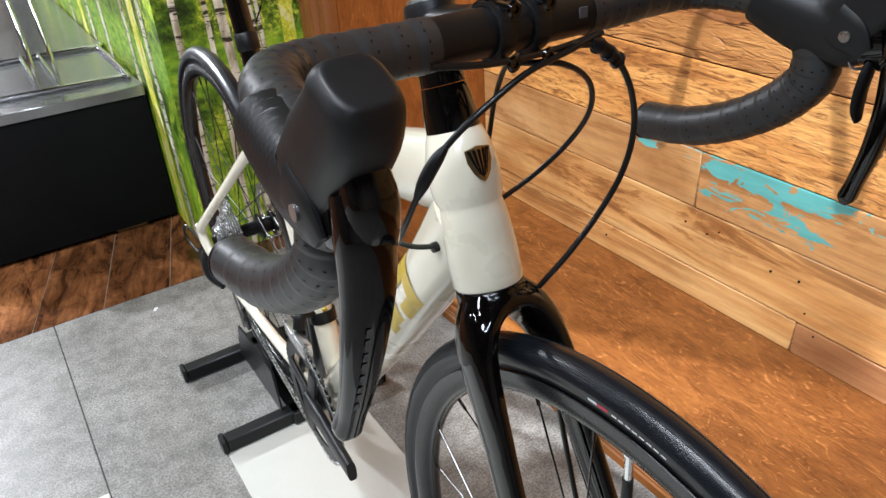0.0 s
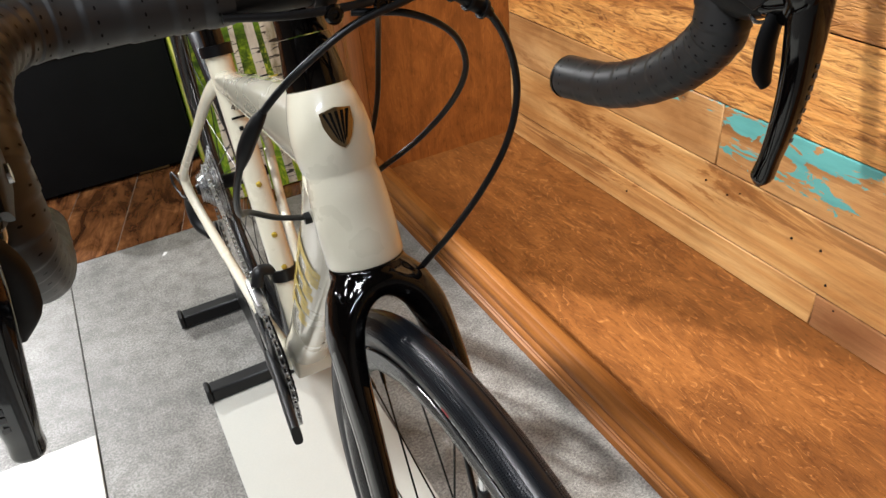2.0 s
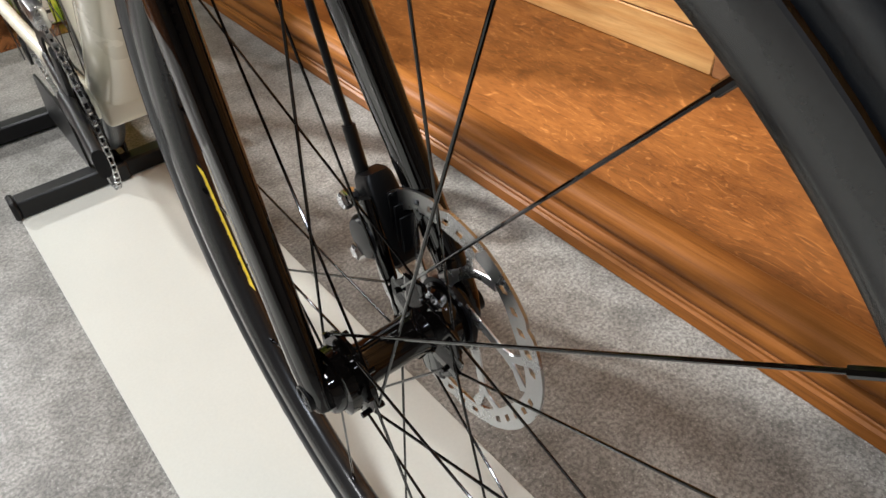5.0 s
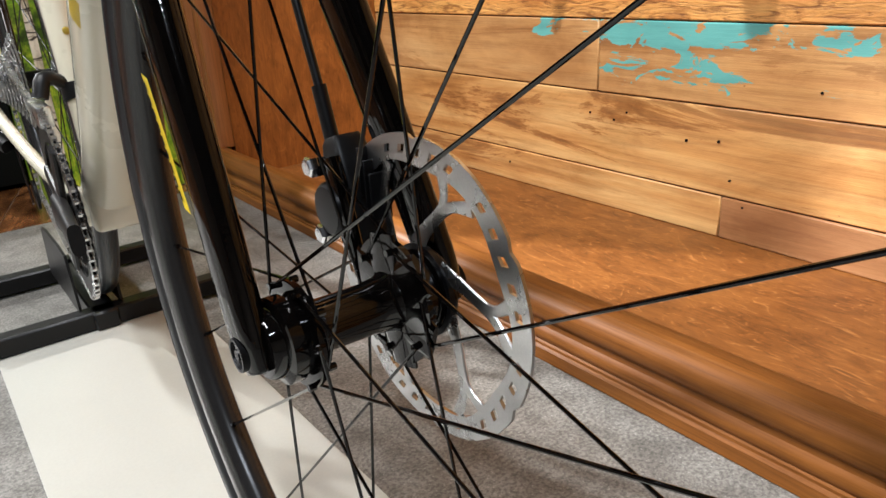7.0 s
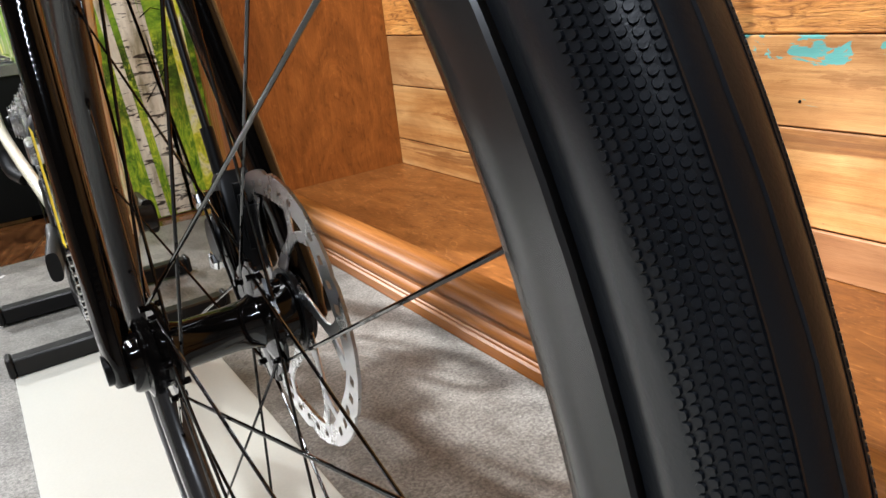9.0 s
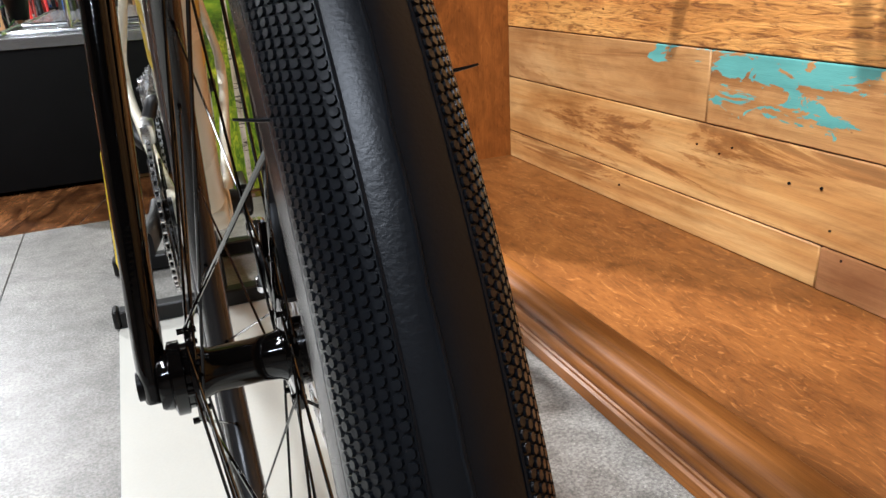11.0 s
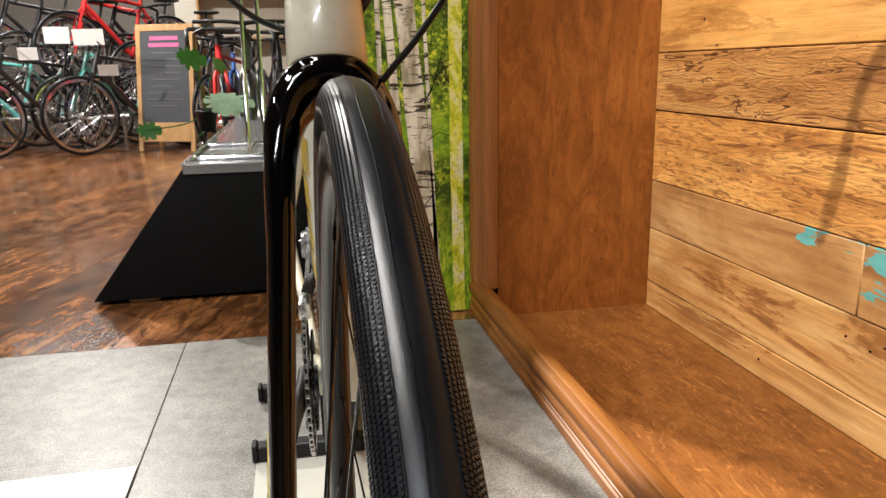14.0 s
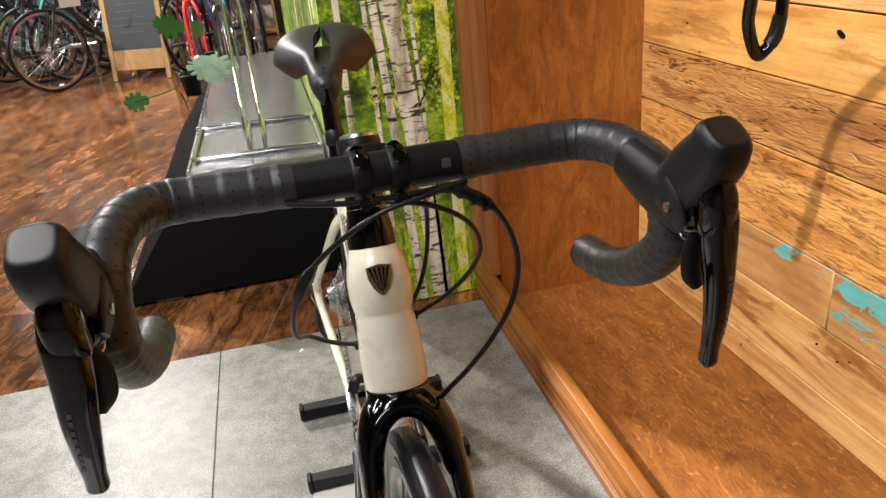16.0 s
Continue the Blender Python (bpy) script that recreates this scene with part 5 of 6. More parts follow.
# disc rotor with slotted track and swept arms
def rotor(place, centre, x, parent):
    r0, r1, n = 0.0665, 0.080, 360
    bm = bmesh.new()
    c = Vector(centre)

    def edge(a, outer):
        k = 6 * a / (2 * math.pi) % 1
        dip = 0.0022 * max(0, 1 - abs(k - 0.5) / 0.07)
        return (r1 - dip + 0.0004 * math.cos(6 * a)) if outer else (r0 - 0.0004 + (0.0018 * math.sin(6 * a + 1.0)))

    step = 2 * math.pi / n
    holes = set()
    for h in range(36):
        if h % 6 != 0:
            holes |= {h * 10 + j for j in range(4)}
    grid = {}
    radial = [0.0, 0.32, 0.62, 1.0]
    for i in range(n):
        for j, u in enumerate(radial):
            a = i * step + (u - 0.5) * 0.07
            r = edge(a, False) * (1 - u) + edge(a, True) * u
            for s in (0, 1):
                grid[i, j, s] = bm.verts.new(c + Vector((x + (0.0009 if s else -0.0009), r * math.cos(a), r * math.sin(a))))
    solid = {(i, j) for i in range(n) for j in range(3) if not (j == 1 and i in holes)}
    for i, j in solid:
        k = (i + 1) % n
        bm.faces.new((grid[i, j, 0], grid[k, j, 0], grid[k, j + 1, 0], grid[i, j + 1, 0]))
        bm.faces.new((grid[i, j, 1], grid[i, j + 1, 1], grid[k, j + 1, 1], grid[k, j, 1]))
        for other, e in (((i - 1) % n, j), ((i, j), (i, j + 1))), (((i + 1) % n, j), ((k, j), (k, j + 1))), ((i, j - 1), ((i, j), (k, j))), ((i, j + 1), ((i, j + 1), (k, j + 1))):
            if other not in solid:
                p, q = e
                bm.faces.new((grid[*p, 0], grid[*q, 0], grid[*q, 1], grid[*p, 1]))
    disc = place("disc_rotor", bm, M_STEEL, parent, "slotted steel disc brake rotor", 35)
    for k in range(6):
        base = 2 * math.pi * k / 6 + 0.35

        def strut(rows):
            return [c + Vector((x, r * math.cos(base + a), r * math.sin(base + a))) for r, a in rows]

        arm = sweep(curve_points(strut([(0.022, 0.0), (0.032, 0.30), (0.043, 0.50), (0.053, 0.60)]), 9), 0.0009, [0.0062, 0.0042, 0.0034, 0.0040], 8, ref=(1, 0, 0), power=4)
        sweep(curve_points(strut([(0.050, 0.57), (0.058, 0.56), (0.0665, 0.50)]), 6), 0.0009, [0.0032, 0.0026, 0.0036], 8, ref=(1, 0, 0), power=4, bm=arm)
        sweep(curve_points(strut([(0.050, 0.58), (0.058, 0.70), (0.0670, 0.86)]), 6), 0.0009, [0.0032, 0.0026, 0.0040], 8, ref=(1, 0, 0), power=4, bm=arm)
        place("rotor_arm", arm, M_STEEL, disc)
    place("rotor_carrier", lathe([(x - 0.0016, 0.018), (x - 0.0016, 0.0245), (x + 0.0016, 0.0245), (x + 0.0016, 0.018)], c, "x", 36), M_ALLOY, disc)
    place("lock_ring", lathe([(x + 0.0018, 0.012), (x + 0.0018, 0.0215), (x + 0.006, 0.0205), (x + 0.006, 0.012)], c, "x", 36), M_ALLOY, disc)
    return disc


STEER = WHEEL_AT
rotor(front, (0, 0, AXLE), 0.0405, front_wheel)
rotor(rear_place, tuple(REAR), 0.050, rear_wheel)

# front caliper behind the left fork leg
STEER = FORK_AT
caliper = front("brake_caliper", sweep([(0.0390, 0.050, 0.352), (0.0390, 0.051, 0.355), (0.0390, 0.056, 0.370), (0.0385, 0.062, 0.392), (0.0380, 0.067, 0.409), (0.0380, 0.068, 0.412)], [0.0090, 0.0112, 0.0122, 0.0118, 0.0096, 0.0080], [0.0100, 0.0122, 0.0130, 0.0124, 0.0095, 0.0075], 28, ref=(1, 0, 0), power=6.0), M_SATIN, None, "black flat-mount disc brake caliper", 30)
front("piston_housing", lathe([(0.0, 0.0150), (-0.004, 0.0150), (-0.0065, 0.0130), (-0.0070, 0.006)], (0.0240, 0.056, 0.377), "x", 28, closed=False), M_ALLOY, caliper)
front("caliper_bridge", sweep(curve_points([(0.0250, 0.041, 0.352), (0.0235, 0.047, 0.378), (0.0250, 0.057, 0.404)], 10), [0.0040, 0.0045, 0.0035], [0.0060, 0.0085, 0.0060], 14, power=3), M_GLOSS, caliper)
for k in range(3):
    front("pad_fin", box(0.0330, 0.0450, 0.0330 + 0.005 * k, 0.0345 + 0.005 * k, 0.372 + 0.006 * k, 0.398 + 0.006 * k, 0.0004), M_ALLOY, caliper)
for y, z in ((0.0885, 0.361), (0.0935, 0.398)):
    front("caliper_bolt", lathe([(-0.006, 0.0044), (-0.004, 0.0060), (0.003, 0.0060), (0.0055, 0.0048), (0.0055, 0.0026), (0.003, 0.0024)], (0.0215, y - 0.023, z), "x", 6, closed=False), M_CHROME, caliper)
front("hose_fitting", rod((0.0350, 0.071, 0.400), (0.0350, 0.082, 0.438), 0.0042, 12), M_SATIN, caliper)
front("brake_hose", sweep(curve_points([(0.0350, 0.081, 0.436), (0.0350, 0.096, 0.480), (0.036, 0.114, 0.535), (0.037, 0.129, 0.585), (0.040, 0.140, 0.625)], 20), 0.0026, seg=10), M_CABLE, caliper)

# saddle and post
SP_TOP = BB + ST_UP * 0.632
post_part = part("seatpost", sweep([BB + ST_UP * d for d in (0.37, 0.50, 0.625)], 0.0136, seg=24), M_GLOSS, bike)
part("post_ring", sweep([BB + ST_UP * d for d in (0.520, 0.523, 0.541, 0.544)], [0.0142, 0.0158, 0.0158, 0.0142], seg=24), M_SATIN, post_part)
part("saddle_clamp", box(-0.018, 0.018, SP_TOP.y - 0.022, SP_TOP.y + 0.022, SP_TOP.z - 0.016, SP_TOP.z + 0.006, 0.006, steps=2), M_ALLOY, post_part)


def saddle():
    bm = bmesh.new()
    stations = [(0.626, 0.012, 0.886), (0.632, 0.0185, 0.892), (0.65, 0.0225, 0.898), (0.692, 0.0255, 0.905), (0.742, 0.033, 0.912), (0.784, 0.0535, 0.918), (0.819, 0.0725, 0.924), (0.849, 0.0835, 0.928), (0.876, 0.083, 0.931), (0.893, 0.0705, 0.931), (0.90, 0.0555, 0.929)]
    rows = []
    for y, w, z in stations:
        row = []
        slot = 0.0012 + 0.0115 * max(0.0, min(1.0, (y - 0.665) / 0.03, (0.862 - y) / 0.035))
        for s in (-1, 1):
            side = []
            for k in range(9):
                u = k / 8
                x = slot + (w - slot) * math.sin(u * math.pi / 2)
                drop = (0.022 + 0.026 * min(1, max(0, (y - 0.74) / 0.09))) * (1 - math.cos(u * math.pi / 2)) ** 1.4
                side.append(bm.verts.new((s * x, y + (0.012 * u if y > 0.892 else 0), z - drop - 0.003 * (1 - u) * (slot > 0.005))))
            side.append(bm.verts.new((s * (w - 0.006), y, z - 0.054 if y > 0.78 else z - 0.034)))
            side.append(bm.verts.new((s * max(slot + 0.001, 0.002), y, z - 0.020)))
            row.append(side)
        rows.append(row)
    for a, b in zip(rows, rows[1:]):
        for s in (0, 1):
            n = len(a[s])
            for k in range(n):
                bm.faces.new((a[s][k], a[s][(k + 1) % n], b[s][(k + 1) % n], b[s][k]))
    for s in (0, 1):
        bm.faces.new(rows[0][s])
        bm.faces.new(rows[-1][s])
    ob = part("saddle", bm, M_SADDLE, bike, "black saddle with a short cut-out along its middle", 60)
    ob.matrix_local = Matrix.Translation((0.004, 0.77, 0)) @ pose(0, 0, 0, 0, 0, -3.5) @ Matrix.Translation((0, -0.77, 0))
    part("nose_cover", sweep(curve_points([(0, 0.623, 0.880), (0, 0.636, 0.883), (0, 0.655, 0.886), (0, 0.678, 0.888)], 10), [0.006, 0.0165, 0.018, 0.012], [0.004, 0.010, 0.011, 0.006], 18), M_SADDLE, ob)
    part("saddle_base", box(-0.015, 0.015, 0.668, 0.872, 0.8935, 0.8975, 0.0015), M_SATIN, ob)
    for s in (-1, 1):
        part("saddle_rail", sweep(curve_points([(s * 0.008, 0.677, 0.887), (s * 0.020, 0.712, 0.876), (s * 0.022, 0.752, 0.873), (s * 0.022, 0.812, 0.874), (s * 0.030, 0.872, 0.894)], 18), 0.0035, seg=10), M_STEEL, ob)
    return ob


saddle()

# drivetrain
def cog(x, teeth, centre, mat, name, parent, thick=0.0018, hollow=0.0):
    r = teeth * 0.0127 / (2 * math.pi)
    bm = bmesh.new()
    out = []
    for i in range(teeth * 4):
        out.append(r + (0.0024 if i % 4 in (1, 2) else -0.0022))
    inner = max(0.014, r - 0.010) if not hollow else hollow
    n = len(out)
    rings = []
    for s in (-1, 1):
        o = [bm.verts.new(Vector(centre) + Vector((x + s * thick / 2, out[i] * math.cos(2 * math.pi * i / n), out[i] * math.sin(2 * math.pi * i / n)))) for i in range(n)]
        q = [bm.verts.new(Vector(centre) + Vector((x + s * thick / 2, inner * math.cos(2 * math.pi * i / n), inner * math.sin(2 * math.pi * i / n)))) for i in range(n)]
        rings.append((o, q))
    for i in range(n):
        j = (i + 1) % n
        for o, q in rings:
            bm.faces.new((o[i], o[j], q[j], q[i]))
        bm.faces.new((rings[0][0][i], rings[0][0][j], rings[1][0][j], rings[1][0][i]))
        bm.faces.new((rings[0][1][i], rings[0][1][j], rings[1][1][j], rings[1][1][i]))
    return part(name, bm, mat, parent, "", 30)


cassette = part("cassette", lathe([(-0.060, 0.016), (-0.060, 0.020), (-0.026, 0.034), (-0.026, 0.016)], REAR, "x", 40), M_STEEL, bike, "silver steel cassette of stepped sprockets")
for k, teeth in enumerate((11, 12, 13, 15, 17, 19, 21, 24, 27, 31, 34)):
    cog(-0.0600 + 0.0036 * k, teeth, REAR, M_STEEL, "sprocket", cassette)
crankset = part("crankset", lathe([(-0.060, 0.008), (-0.060, 0.016), (-0.040, 0.020), (0.040, 0.018), (0.060, 0.015), (0.060, 0.008)], BB, "x", 32, closed=False), M_SATIN, bike, "black two-ring crankset")
cog(-0.0490, 50, BB, M_SATIN, "chainring", crankset, 0.003, 0.078)
cog(-0.0415, 34, BB, M_SATIN, "chainring", crankset, 0.003, 0.054)
CR = radians(168)
tip = BB + Vector((0, -0.178, 0.018))
for s, end in ((-1, tip), (1, BB - (tip - BB))):
    pts = curve_points([BB + Vector((s * 0.056, 0, 0)), BB.lerp(end, 0.3) + Vector((s * 0.058, 0, 0)), BB.lerp(end, 0.7) + Vector((s * 0.063, 0, 0)), end + Vector((s * 0.066, 0, 0))], 16)
    part("crank_arm", sweep(pts, [0.0085, 0.0078, 0.0070, 0.0066], [0.022, 0.018, 0.0165, 0.0150], 18, ref=(1, 0, 0), power=3.2), M_SATIN, crankset, "satin black crank arm")
for k in range(4):
    a = CR + 0.6 + k * math.pi / 2
    part("spider_arm", sweep([BB + Vector((-0.052, 0.012 * math.cos(a), 0.012 * math.sin(a))), BB + Vector((-0.051, 0.082 * math.cos(a), 0.082 * math.sin(a)))], 0.004, [0.016, 0.010], 12, power=3), M_SATIN, crankset)


def chain():
    """Links along the upper and lower run, as small plates and rollers."""
    r1, r2 = 50 * 0.0127 / 6.2832, 19 * 0.0127 / 6.2832
    path = []
    for i in range(18):
        a = radians(100 + 160 * i / 17)
        path.append(BB + Vector((-0.049, r1 * math.cos(a), r1 * math.sin(a))))
    j1, j2 = Vector((-0.044, BASE - 0.01, 0.275)), Vector((-0.044, BASE - 0.035, 0.205))
    low = [path[-1].lerp(j2, t) for t in [k / 12 for k in range(1, 13)]]
    up = [j2.lerp(j1, 0.5), j1]
    top = []
    for i in range(8):
        a = radians(-20 + 120 * i / 7)
        top.append(REAR + Vector((-0.042, r2 * math.cos(a), r2 * math.sin(a))))
    line = path + low + up + top + [path[0]]
    dist, pts, carry = 0.0, [line[0]], 0.0
    for a, b in zip(line, line[1:]):
        d = (b - a).length
        while carry + d - dist > 0 and d > 0:
            need = 0.00635 - carry
            if need > d:
                carry += d
                break
            a = a.lerp(b, need / d)
            d = (b - a).length
            pts.append(a)
            carry = 0.0
    bm = bmesh.new()
    for i in range(0, len(pts) - 2, 1):
        p, q = pts[i], pts[i + 1]
        w = 0.0028 if i % 2 else 0.0020
        for s in (-1, 1):
            sweep([p + Vector((s * w, 0, 0)), q + Vector((s * w, 0, 0))], 0.0005, 0.0038, 6, ref=(1, 0, 0), bm=bm)
        if i % 2:
            sweep([p - Vector((0.002, 0, 0)), p + Vector((0.002, 0, 0))], 0.0036, seg=8, ref=(0, 0, 1), bm=bm)
    return part("chain", bm, M_STEEL, bike, "silver bicycle chain")


tagged(chain(), kind="stuff")
mech = part("rear_derailleur", sweep(curve_points([(-0.080, BASE + 0.006, 0.357), (-0.082, BASE + 0.022, 0.327), (-0.080, BASE + 0.010, 0.294), (-0.066, BASE - 0.012, 0.277)], 14), [0.010, 0.013, 0.014, 0.011], [0.011, 0.014, 0.013, 0.012], 16, power=2.8), M_SATIN, bike, "black rear derailleur with long cage")
for c, r in (((-0.052, BASE - 0.004, 0.273), 0.021), ((-0.050, BASE - 0.035, 0.201), 0.023)):
    part("jockey_wheel", lathe([(-0.002, 0.006), (-0.002, r), (0.002, r), (0.002, 0.006)], c, "x", 22), M_SATIN, mech)
for x in (-0.057, -0.047):
    part("cage_plate", sweep([(x, BASE - 0.002, 0.283), (x, BASE - 0.040, 0.189)], 0.0012, 0.011, 12, ref=(1, 0, 0)), M_ALLOY, mech)
part("derailleur_cable", sweep(curve_points([(-0.076, 0.965, 0.340), (-0.085, 1.022, 0.367), (-0.097, 1.067, 0.382), (-0.100, 1.079, 0.352), (-0.089, 1.052, 0.327)], 22), 0.0024, seg=8), M_CABLE, mech)
part("front_derailleur", box(-0.056, -0.040, 0.580, 0.655, 0.358, 0.382, 0.004, steps=2), M_STEEL, bike, "silver front derailleur cage")
part("derailleur_band", sweep([BB + ST_UP * d for d in (0.118, 0.136)], [0.0205, 0.0205], seg=24), M_SATIN, bike)
part("derailleur_arm", sweep(curve_points([(-0.012, 0.633, 0.395), (-0.034, 0.627, 0.405), (-0.044, 0.621, 0.385)], 10), 0.007, 0.009, 12), M_SATIN, bike)

# ---- things round the bicycle ----
stand = part("bicycle_stand", box(0.004, 0.040, 0.84, 1.16, 0.005, 0.034, 0.003), M_SATIN)
thing(stand, "black steel bicycle stand with two square-tube feet, on the floor", "bicycle stand")
for y in (0.862, 1.118):
    part("foot", box(-0.128, 0.205, y - 0.015, y + 0.015, 0.0045, 0.0340, 0.003), M_SATIN, stand)
    for x in (-0.132, 0.209):
        part("end_cap", box(x - 0.005, x + 0.005, y - 0.017, y + 0.017, 0.0042, 0.0370, 0.003), M_HOOD, stand)
for s in (-1, 1):
    part("cradle", plate([(0.866, 0.03), (0.884, 0.12), (0.93, 0.125), (1.03, 0.125), (1.07, 0.12), (1.10, 0.03)], 0.022 + s * 0.030 - 0.002, 0.022 + s * 0.030 + 0.002), M_SATIN, stand)


def platform_body():
    bm = bmesh.new()
    outline = [(-0.660, 0.012), (-0.358, 0.4150), (0.079, 0.4150), (0.079, 0.012)]
    a = [bm.verts.new((x, 1.915, z)) for x, z in outline]
    b = [bm.verts.new((x, 4.3, z)) for x, z in outline]
    bm.faces.new(a)
    bm.faces.new(b[::-1])
    for i in range(4):
        bm.faces.new((a[i], b[i], b[(i + 1) % 4], a[(i + 1) % 4]))
    bmesh.ops.bevel(bm, geom=list(bm.edges), offset=0.004, segments=2, affect="EDGES", profile=0.5)
    return bm


platform = part("platform", platform_body(), M_PLATFORM)
thing(platform, "black display platform with one sloping side and a grey metal top", "platform")
part("top_sheet", box(-0.360, 0.078, 1.917, 4.29, 0.4155, 0.4200, 0.001), M_STEELTOP, platform)
part("edge_strip", sweep([(-0.362, 1.92, 0.420), (-0.362, 4.29, 0.420)], 0.006, seg=10), M_STEEL, platform)
part("front_lip", box(-0.361, 0.078, 1.9105, 1.9145, 0.392, 0.4200, 0.001), M_STEELTOP, platform)
for x in (-0.56, -0.1):
    part("foot_block", box(x, x + 0.09, 1.93, 1.99, 0.0, 0.02, 0.002), M_EASEL, platform)

rack = part("wheel_rack", sweep(curve_points([(-0.335, 2.035, 0.4275), (-0.350, 2.05, 0.4275), (-0.346, 2.44, 0.4275), (-0.33, 2.462, 0.4275), (0.045, 2.445, 0.4275), (0.060, 2.425, 0.4275), (0.062, 2.035, 0.4275), (0.047, 2.018, 0.4275)], 60) + [Vector((-0.32, 2.033, 0.4275))], 0.0072, seg=10, ref=(0, 0, 1), closed=True), M_CHROME)
thing(rack, "chromed tubular wheel rack standing on the platform", "bike rack")
for x in (-0.170, -0.118):
    part("hoop_leg", sweep(curve_points([(x, 2.03, 0.4275), (x, 2.05, 0.58), (x - 0.006, 2.28, 0.92), (x - 0.008, 2.34, 1.16)], 20), 0.0065, seg=10), M_CHROME, rack)
    part("cross_bar", rod((x, 2.03, 0.4345), (x, 2.45, 0.4345), 0.0055), M_CHROME, rack)

# a black hanger with two bent prongs near the boards
hook = part("hanging_hook", sweep(curve_points([(0.66, 0.47, 2.80), (0.659, 0.47, 1.9), (0.658, 0.47, 1.21)], 12), 0.011, seg=14, ref=(0, 1, 0)), M_GLOSS)
thing(hook, "black metal hanger with two bent prongs, hanging from the ceiling", "hook")
for s in (1, -1):
    prong = [(0.658, 0.0, 1.215), (0.657, 0.02, 1.205), (0.657, 0.065, 1.160), (0.657, 0.113, 1.096), (0.657, 0.133, 1.005), (0.659, 0.158, 0.905), (0.667, 0.164, 0.868), (0.690, 0.175, 0.832), (0.703, 0.172, 0.838), (0.716, 0.170, 0.856), (0.7225, 0.169, 0.882), (0.7235, 0.168, 0.914)]
    arm = part("prong", sweep(curve_points([(x, 0.47 + s * y, z) for x, y, z in prong], 70), 0.0098, seg=14, ref=(0, 1, 0)), M_GLOSS, hook)
    wrap = [(0.709, 0.171, 0.846), (0.717, 0.170, 0.860), (0.7225, 0.169, 0.890)]
    part("prong_wrap", sweep(curve_points([(x, 0.47 + s * y, z) for x, y, z in wrap], 12), [0.0118, 0.0122, 0.0112], seg=14), M_SATIN, arm)


